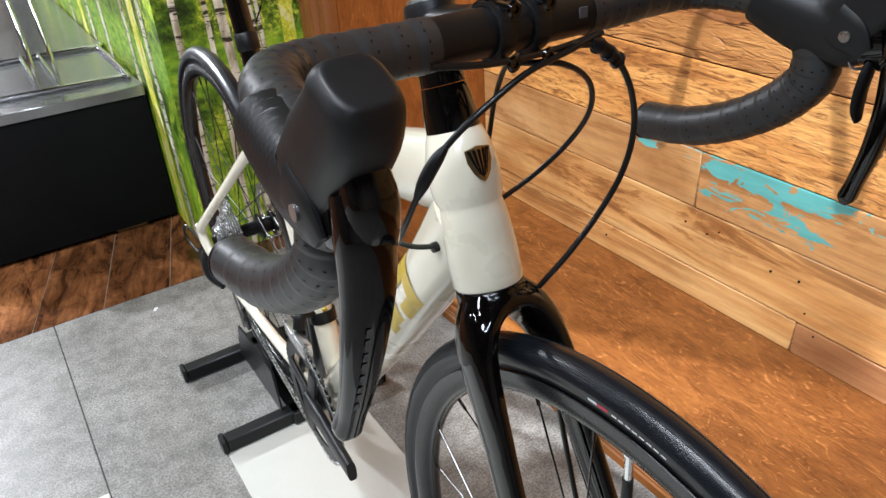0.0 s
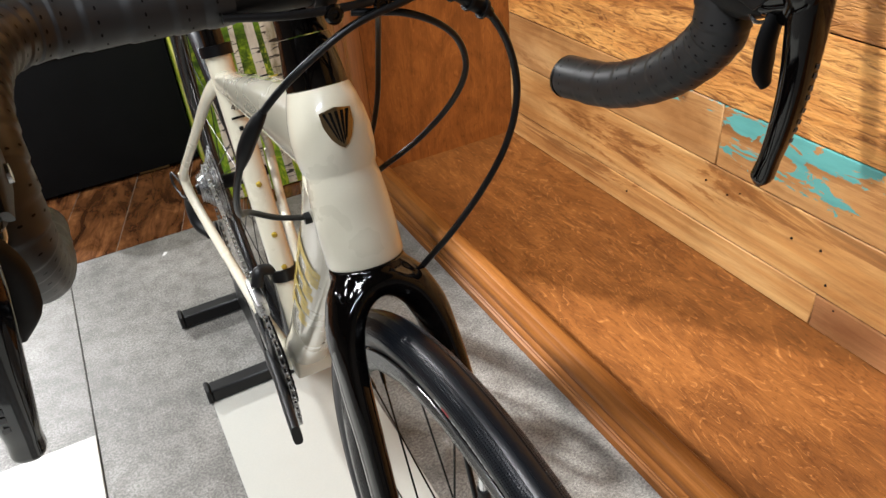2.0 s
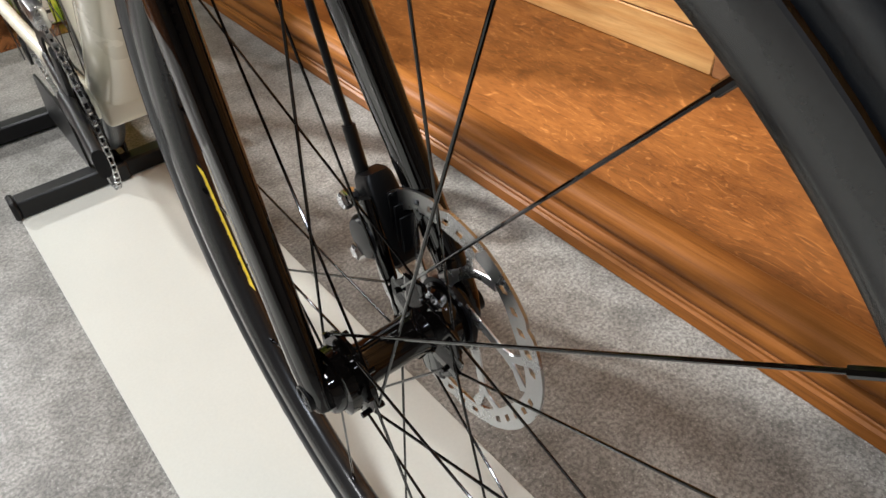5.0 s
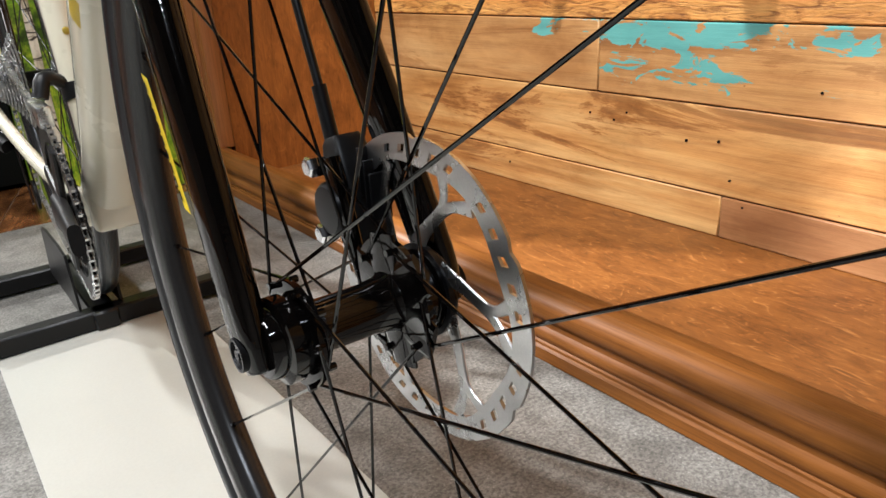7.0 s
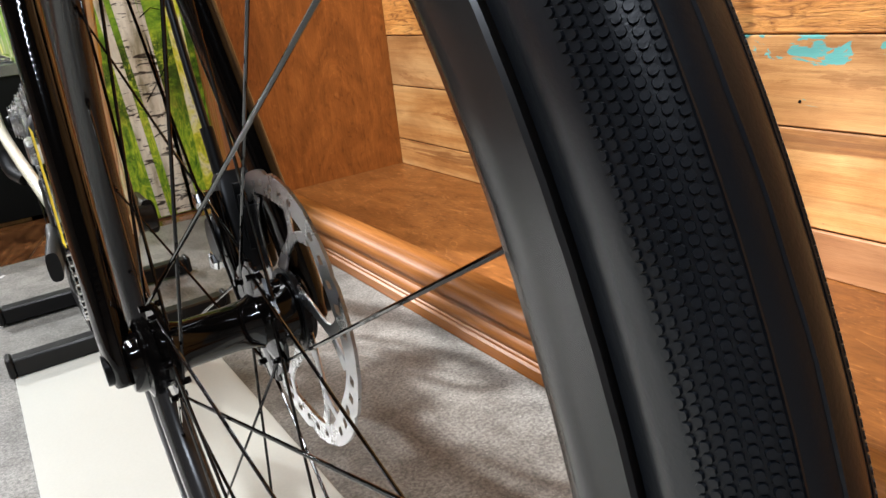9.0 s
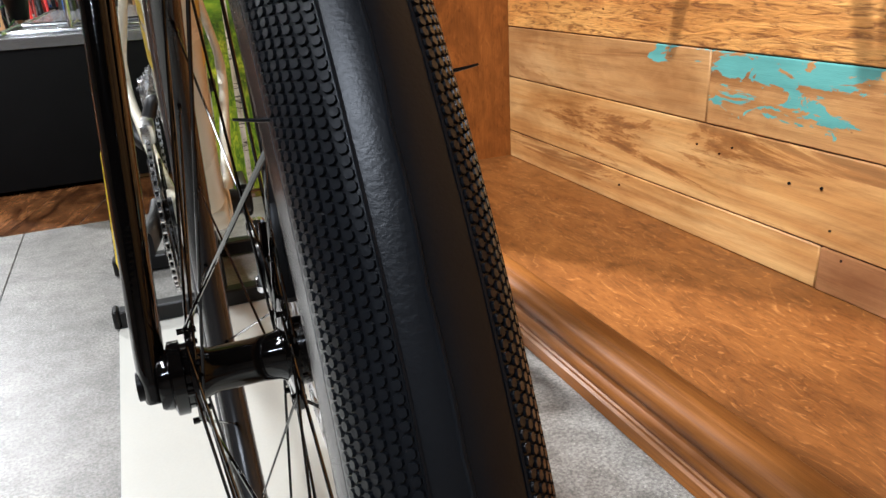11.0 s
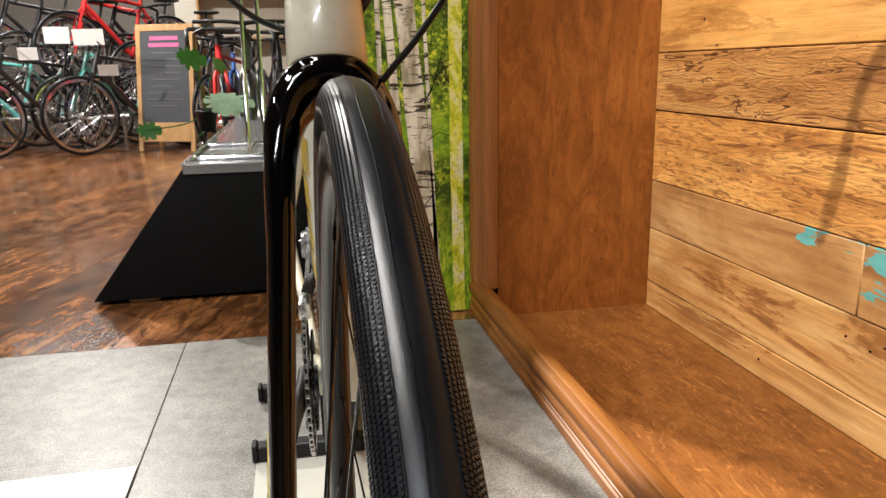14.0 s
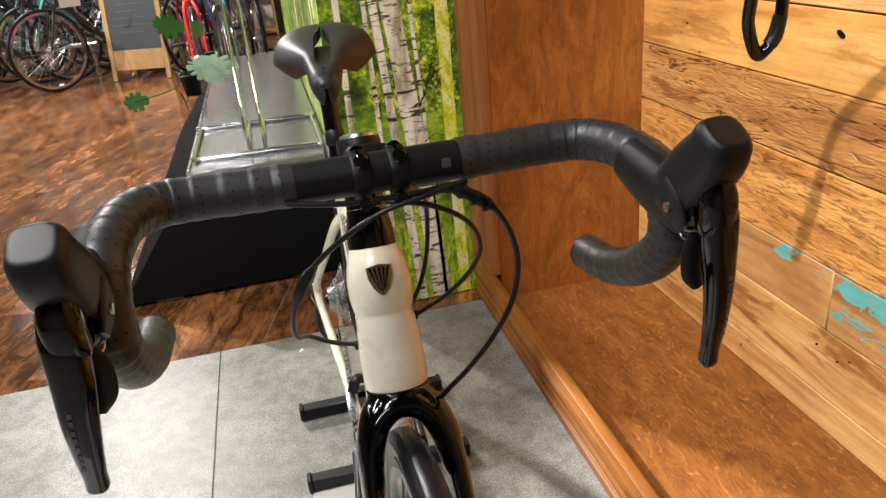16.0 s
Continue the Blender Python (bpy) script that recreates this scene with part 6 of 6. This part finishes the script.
# ---- the shop behind ----
def pale_bike(colour, label, at, turn_z, hue_name, flat=False):
    root = empty("bicycle", Matrix.Translation(at) @ pose(0, 0, 0, 0, 0, turn_z))
    thing(root, label, "bicycle", "bicycles in the shop")
    paint = plain(hue_name, colour, 0.3, 0, 0.08, 500, 9, 0, 0.8)
    for name, y in (("front_wheel", 0.0), ("rear_wheel", 1.0)):
        rim = part(name, lathe([(-0.011, 0.312), (-0.012, 0.290), (0, 0.284), (0.012, 0.290), (0.011, 0.312), (0, 0.306)], (0, y, 0.34), "x", 48), M_CHROME if flat else M_RIM, root)
        part("tyre", lathe([(0.016 * math.sin(radians(w)), 0.324 + 0.016 * math.cos(radians(w))) for w in range(-150, 151, 30)], (0, y, 0.34), "x", 48), M_RUBBER, rim)
        part("hub", lathe([(-0.05, 0.01), (-0.03, 0.02), (0.03, 0.02), (0.05, 0.01)], (0, y, 0.34), "x", 12, closed=False), M_STEEL, rim)
        spokes = bmesh.new()
        for i in range(20):
            a = 2 * math.pi * i / 20
            rod((0.02 * (-1) ** i, y + 0.02 * math.cos(a + 0.9), 0.34 + 0.02 * math.sin(a + 0.9)), (0, y + 0.287 * math.cos(a), 0.34 + 0.287 * math.sin(a)), 0.0014, 4, spokes)
        tagged(part("spokes", spokes, M_STEEL, rim), kind="stuff")
    for nm, p, q, r in (("head_tube", (0, 0.15, 0.70), (0, 0.21, 0.87), 0.022), ("down_tube", (0, 0.17, 0.74), (0, 0.58, 0.28), 0.022), ("top_tube", (0, 0.20, 0.84), (0, 0.72, 0.76), 0.018),
                        ("seat_tube", (0, 0.58, 0.27), (0, 0.73, 0.80), 0.017), ("seatpost", (0, 0.73, 0.79), (0, 0.77, 0.95), 0.013)):
        part(nm, rod(p, q, r, 12), M_SATIN if nm == "seatpost" else paint, root)
    for s in (-1, 1):
        part("fork_leg", sweep(curve_points([(s * 0.025, 0.15, 0.70), (s * 0.045, 0.10, 0.62), (s * 0.05, 0.0, 0.34)], 8), [0.014, 0.012, 0.008], seg=8), paint, root)
        part("chain_stay", rod((s * 0.04, 0.60, 0.275), (s * 0.06, 1.0, 0.34), 0.009, 8), paint, root)
        part("seat_stay", rod((s * 0.012, 0.72, 0.75), (s * 0.06, 1.0, 0.34), 0.008, 8), paint, root)
        part("crank_arm", rod((s * 0.06, 0.58, 0.27), (s * 0.07, 0.58 + s * 0.12, 0.27 - s * 0.12), 0.01, 8), M_STEEL, root)
        part("pedal", box(s * 0.12 - 0.045, s * 0.12 + 0.045, 0.58 + s * 0.12 - 0.03, 0.58 + s * 0.12 + 0.03, 0.26 - s * 0.12, 0.28 - s * 0.12, 0.004), M_SATIN, root)
    part("chainring", lathe([(-0.052, 0.05), (-0.052, 0.095), (-0.048, 0.095), (-0.048, 0.05)], (0, 0.58, 0.27), "x", 32), M_STEEL, root)
    part("stem", sweep(curve_points([(0, 0.215, 0.88), (0, 0.225, 0.95), (0, 0.14, 0.98)], 8), 0.014, seg=10), M_SATIN, root)
    if flat:
        part("handlebar", sweep(curve_points([(-0.30, 0.19, 0.99), (-0.12, 0.15, 0.99), (0, 0.14, 0.98), (0.12, 0.15, 0.99), (0.30, 0.19, 0.99)], 16), 0.012, seg=10, ref=(0, 0, 1)), M_SATIN, root)
        for s in (-1, 1):
            part("brake_lever", sweep(curve_points([(s * 0.19, 0.14, 0.985), (s * 0.22, 0.11, 0.96), (s * 0.30, 0.10, 0.92)], 8), 0.007, seg=8, ref=(0, 0, 1)), M_SATIN, root)
    else:
        part("handlebar", sweep(curve_points([(-0.2, 0.16, 0.83), (-0.2, 0.06, 0.86), (-0.2, 0.03, 0.93), (-0.19, 0.11, 0.975), (-0.1, 0.14, 0.98), (0.1, 0.14, 0.98), (0.19, 0.11, 0.975), (0.2, 0.03, 0.93), (0.2, 0.06, 0.86), (0.2, 0.16, 0.83)], 50), 0.015, seg=10, ref=(0, 0, 1)), M_TAPE, root)
    part("saddle", sweep(curve_points([(0, 0.64, 0.955), (0, 0.75, 0.96), (0, 0.86, 0.965), (0, 0.90, 0.962)], 12), [0.018, 0.026, 0.07, 0.05], [0.018, 0.02, 0.022, 0.012], 14), M_SADDLE, root)
    return root


black_bike = pale_bike((0.012, 0.012, 0.014), "black city bicycle with silver rims among parked bicycles", (-1.82, 6.53, 0.0), -52, "black_bike_paint", True)
teal_bike = pale_bike((0.10, 0.36, 0.33), "mint green road bicycle among parked bicycles", (-2.02, 6.98, 0.02), -60, "mint_bike_paint", True)
red_bike = pale_bike((0.55, 0.02, 0.02), "red road bicycle parked near the chalkboard", (-0.74, 6.70, 0.0), -24, "red_bike_paint", True)
pale_bike((0.55, 0.02, 0.02), "red road bicycle parked behind the display platform", (-0.50, 5.02, 0.0), 6, "bright_red_bike_paint", False)
blue_bike = pale_bike((0.02, 0.10, 0.40), "blue road bicycle parked in the shop", (-0.33, 5.45, 0.0), 4, "blue_bike_paint", False)
for at, turn_z, src in (((-2.53, 6.38, 0), -48, black_bike), ((-2.39, 7.28, 0.02), -55, black_bike), ((-2.94, 6.78, 0), -50, teal_bike), ((-2.76, 7.58, 0), -60, black_bike), ((-1.56, 7.58, 0), -50, black_bike),
                        ((-0.57, 7.28, 0), 4, blue_bike), ((-0.28, 6.98, 0), 10, black_bike), ((-0.09, 5.68, 0), 6, black_bike), ((-3.40, 6.58, 0), -50, black_bike), ((-2.12, 7.68, 0.55), -55, red_bike), ((-2.85, 7.68, 0.55), -55, black_bike), ((-1.42, 7.25, 0.32), -50, black_bike), ((-1.80, 7.40, 0.45), -47, black_bike), ((-2.35, 6.95, 0.40), -52, black_bike), ((-1.98, 7.12, 0.58), -50, red_bike), ((-0.28, 4.33, 0), 4, black_bike)):
    copy_thing(src, Matrix.Translation(at) @ pose(0, 0, 0, 0, 0, turn_z))

# white price cards hung on the parked bicycles
def price_card(at, w, h, turn_z):
    card = part("price_card", box(-w / 2, w / 2, -0.001, 0.001, -h / 2, h / 2, 0), M_WHITE)
    card.matrix_world = Matrix.Translation(at) @ pose(0, 0, 0, 6, 0, turn_z)
    thing(card, "white card price tag hung on a parked bicycle", "price tag", "price tags on the bicycles")


for at, w, h, turn_z in (((-1.66, 6.42, 0.99), 0.26, 0.13, -12), ((-1.53, 6.40, 0.72), 0.16, 0.09, 20), ((-2.12, 6.35, 0.86), 0.18, 0.10, -20), ((-1.98, 6.70, 1.02), 0.20, 0.14, 10)):
    price_card(at, w, h, turn_z)

# pale panel on the far wall
panel = part("wall_panel", box(-1.30, 0.10, 8.98, 9.056, 0.0, 2.5, 0.004), M_PANEL)
thing(panel, "pale painted panel on the far shop wall", "wall panel", kind="structure")

# parking rail behind the row
rail_rack = part("parking_rail", rod((-4.2, 7.1, 0.30), (-1.55, 7.1, 0.30), 0.02), M_STEEL)
thing(rail_rack, "grey steel rail that parked bicycles lean on", "bike rack")
for x in (-4.1, -2.8, -1.6):
    part("rail_leg", rod((x, 7.1, 0.0), (x, 7.1, 0.30), 0.018), M_STEEL, rail_rack)

# chalkboard
easel = empty("chalkboard", pose(-1.15, 6.58, 0.0, 0, 0, -20))
thing(easel, "wooden A-board with a dark chalk panel full of faint writing", "chalkboard")
lean = pose(0, 0, 0, -8, 0, 0)
for x in (-0.25, 0.25):
    part("frame_side", turned(box(x - 0.022, x + 0.022, -0.012, 0.012, 0.002, 1.12, 0.003), lean), M_EASEL, easel)
    part("back_leg", turned(box(x - 0.02, x + 0.02, 0.0, 0.02, 0.002, 1.10, 0.003), pose(0, 0.34, 0, 9, 0, 0)), M_EASEL, easel)
for z0, z1 in ((0.09, 0.26), (1.06, 1.12)):
    part("frame_rail", turned(box(-0.228, 0.228, -0.011, 0.011, z0, z1, 0.003), lean), M_EASEL, easel)
M_PINK = plain("pink_chalk", (0.50, 0.12, 0.28), 0.8)
M_SLATE = plain("chalkboard_slate", (0.045, 0.05, 0.058), 0.7, 0, 0.25, 60, 8)
part("panel", turned(box(-0.228, 0.228, -0.006, 0.006, 0.26, 1.06, 0.001), lean), M_SLATE, easel)
rng = random.Random(4)
for k in range(11):
    z = 0.98 - 0.058 * k
    w = rng.uniform(0.12, 0.2)
    mat = M_PINK if k < 2 else M_GREY
    part("chalk_bar", turned(box(-w, w - rng.uniform(0, 0.08), -0.0085, -0.0062, z, z + (0.035 if k < 2 else 0.014), 0), lean), mat, easel)

# potted monstera
plant = empty("houseplant", pose(-0.42, 3.22, 0.420))
thing(plant, "potted monstera with split green leaves standing on the platform", "houseplant")
M_LEAF = plain("leaf_green", (0.03, 0.12, 0.02), 0.4, 0, 0.3, 60, 20)
M_PALE = plain("leaf_pale", (0.20, 0.28, 0.20), 0.35, 0, 0.2, 60, 20)
part("pot", lathe([(0, 0.035), (0.09, 0.05), (0.095, 0.055), (0.10, 0.05), (0.09, 0.045), (0.01, 0.03)], (0, 0, 0), "z", 20), M_SATIN, plant)


def leaf(centre, size, turn_rows, mat, splits=5):
    bm = bmesh.new()
    mid = bm.verts.new((0, 0, 0))
    rim = []
    n = 44
    for i in range(n):
        a = 2 * math.pi * i / n
        r = size * (0.9 + 0.25 * math.cos(a)) * (1 - 0.45 * (0.5 + 0.5 * math.cos(a * splits * 2)) ** 6 * (abs(math.sin(a)) > 0.3))
        rim.append(bm.verts.new((r * math.cos(a), r * 0.85 * math.sin(a), -0.12 * r * math.sin(a) ** 2 - 0.1 * r * math.cos(a))))
    for i in range(n):
        bm.faces.new((mid, rim[i], rim[(i + 1) % n]))
    turned(bm, Matrix.Translation(centre) @ pose(0, 0, 0, *turn_rows))
    part("leaf", bm, mat, plant)
    part("stalk", sweep(curve_points([(0, 0, 0.08), (centre[0] * 0.4, centre[1] * 0.4, 0.08 + (centre[2] - 0.08) * 0.7), centre], 10), 0.003, seg=6), M_LEAF, plant)


leaf((0.085, -0.12, 0.140), 0.125, (32, 0, 8), M_PALE, 7)
leaf((-0.045, -0.12, 0.335), 0.075, (60, 10, 20), M_LEAF)
leaf((0.075, -0.05, 0.300), 0.055, (70, 0, 60), M_LEAF)
leaf((-0.26, -0.08, 0.02), 0.06, (60, 0, 10), M_LEAF)
leaf((-0.04, -0.06, -0.02), 0.07, (80, 0, 90), M_LEAF)

# shelves of goods against the far wall
shelf = part("shop_shelf", box(-1.0, 0.1, 8.65, 8.975, 0.02, 0.06, 0.003), M_EASEL)
thing(shelf, "pale wooden shop shelf against the far wall", "shelf")
for z in (0.55, 1.05, 1.55):
    part("shelf_board", box(-1.0, 0.1, 8.65, 8.975, z, z + 0.03, 0.003), M_EASEL, shelf)
for x in (-1.02, 0.1):
    part("shelf_side", box(x, x + 0.025, 8.65, 8.978, 0.0, 1.62, 0.002), M_EASEL, shelf)

# ---- boards, planks ----
board_rows = ((0.022, 0.095), (0.097, 0.246), (0.248, 0.380), (0.382, 0.568), (0.571, 0.718), (0.720, 0.862), (0.865, 1.075), (1.078, 1.230), (1.233, 1.40), (1.403, 1.55), (1.553, 1.71), (1.713, 1.9), (1.903, 2.08), (2.083, 2.3))
cuts = {0: (0.402, -0.9), 1: (-0.35,), 2: (0.682, -0.25, -1.3), 3: (-0.75,), 4: (-0.15,), 5: (-0.9,)}
rng = random.Random(11)
M_DARKBOARD = old_board("reclaimed_board_dark", (0.246, 0.105, 0.036), (0.344, 0.165, 0.066), (0.410, 0.214, 0.096), 0.1, 0.4)
row_look = {0: M_BOARD, 1: M_BOARD, 2: M_PALEBOARD, 3: M_ROUGH, 4: M_CRACKED, 5: M_ORANGE, 6: M_BOARD, 7: M_ROUGH}
for r, (z0, z1) in enumerate(board_rows):
    ends = [END - 0.002, *cuts.get(r, (rng.uniform(-1.2, 0.9),)), -2.4]
    for k, (y1, y0) in enumerate(zip(ends, ends[1:])):
        mat = M_TEAL if (r, k) == (2, 1) else M_TRACES if (r, k) == (2, 0) else M_DARKBOARD if (r, k) == (0, 1) else row_look.get(r, M_ORANGE)
        part("board", box(BACK - rng.uniform(0, 0.004), BACK + 0.0035, y0 + 0.001, y1 - 0.001, z0, z1, 0.0022), mat, backing)
for y, z, r in ((0.940, 0.064, 0.0022), (0.477, 0.182, 0.0026), (0.414, 0.189, 0.0026), (0.252, 0.286, 0.0022), (0.388, 0.126, 0.0020), (0.70, 0.205, 0.0022), (0.64, 0.198, 0.0020), (0.61, 0.215, 0.0018), (0.36, 0.085, 0.0022), (1.02, 0.44, 0.0020), (0.55, 0.47, 0.0020), (1.25, 0.79, 0.0024), (1.19, 0.73, 0.0018)):
    part("nail_hole", lathe([(BACK - 0.0046, r * 0.9), (BACK - 0.0046, r), (BACK + 0.002, r)], (0, y, z), "x", 10, closed=False), M_INK, backing)
knot = lathe([(BACK - 0.0046, 0.0075), (BACK - 0.0050, 0.0085), (BACK - 0.0046, 0.0095), (BACK + 0.002, 0.0095)], (0, 0, 0), "x", 18, closed=False)
part("knot_hole", turned(knot, Matrix.Translation((0, 0.746, 0.823)) @ pose(0, 0, 0, 28, 0, 0) @ Matrix.Diagonal((1, 1.2, 0.55, 1))), M_INK, backing)



def clipped(poly, y_min):
    out = []
    for (ax, ay), (bx, by) in zip(poly, poly[1:] + poly[:1]):
        if ay >= y_min:
            out.append((ax, ay))
        if (ay >= y_min) != (by >= y_min):
            t = (y_min - ay) / (by - ay)
            out.append((ax + (bx - ax) * t, y_min))
    return out


part("plank_filler", box(-3.2, 1.05, 1.5285, 7.3, -0.0119, -0.0020, 0), M_GROUT, floor)
rng = random.Random(5)
ca, sa = math.cos(radians(74)), math.sin(radians(74))
for row in range(-22, 28):
    v = row * 0.16
    u = -3.5 - rng.uniform(0, 1.2)
    while u < 8.0:
        length = rng.uniform(0.6, 1.15)
        cx, cy = (u + length / 2) * ca - v * sa - 1.2, (u + length / 2) * sa + v * ca + 1.6
        if -3.7 < cx < 0.9 and 0.7 < cy < 7.7:
            poly = [((u + a) * ca - (v + b) * sa - 1.2, (u + a) * sa + (v + b) * ca + 1.6) for a, b in ((0.0012, 0.0012), (length - 0.0012, 0.0012), (length - 0.0012, 0.1588), (0.0012, 0.1588))]
            poly = clipped(poly, 1.5285)
            if len(poly) > 2:
                bm = bmesh.new()
                top = [bm.verts.new(((x + 1.2) * ca + (y - 1.6) * sa, -(x + 1.2) * sa + (y - 1.6) * ca, 0)) for x, y in poly]
                low = [bm.verts.new((w.co.x, w.co.y, -0.0030)) for w in top]
                bm.faces.new(top)
                for i in range(len(top)):
                    bm.faces.new((top[i], low[i], low[(i + 1) % len(top)], top[(i + 1) % len(top)]))
                plank = part("plank", bm, M_PLANK, floor)
                plank.matrix_local = Matrix.Translation((-1.2, 1.6, rng.uniform(-0.0006, 0.0))) @ pose(0, 0, 0, 0, 0, 74)
        u += length
far_floor = part("floor_far", box(-7.06, 1.06, 7.3, 9.06, -0.0115, -0.001, 0), M_PLANK)
thing(far_floor, "glossy dark hardwood floor under parked bicycles", "floor", kind="structure")
far_side = part("floor_side", box(-7.06, -3.2, -3.6, 7.3, -0.0115, -0.0015, 0), M_PLANK)
thing(far_side, "glossy dark hardwood floor of the shop", "floor", kind="structure")
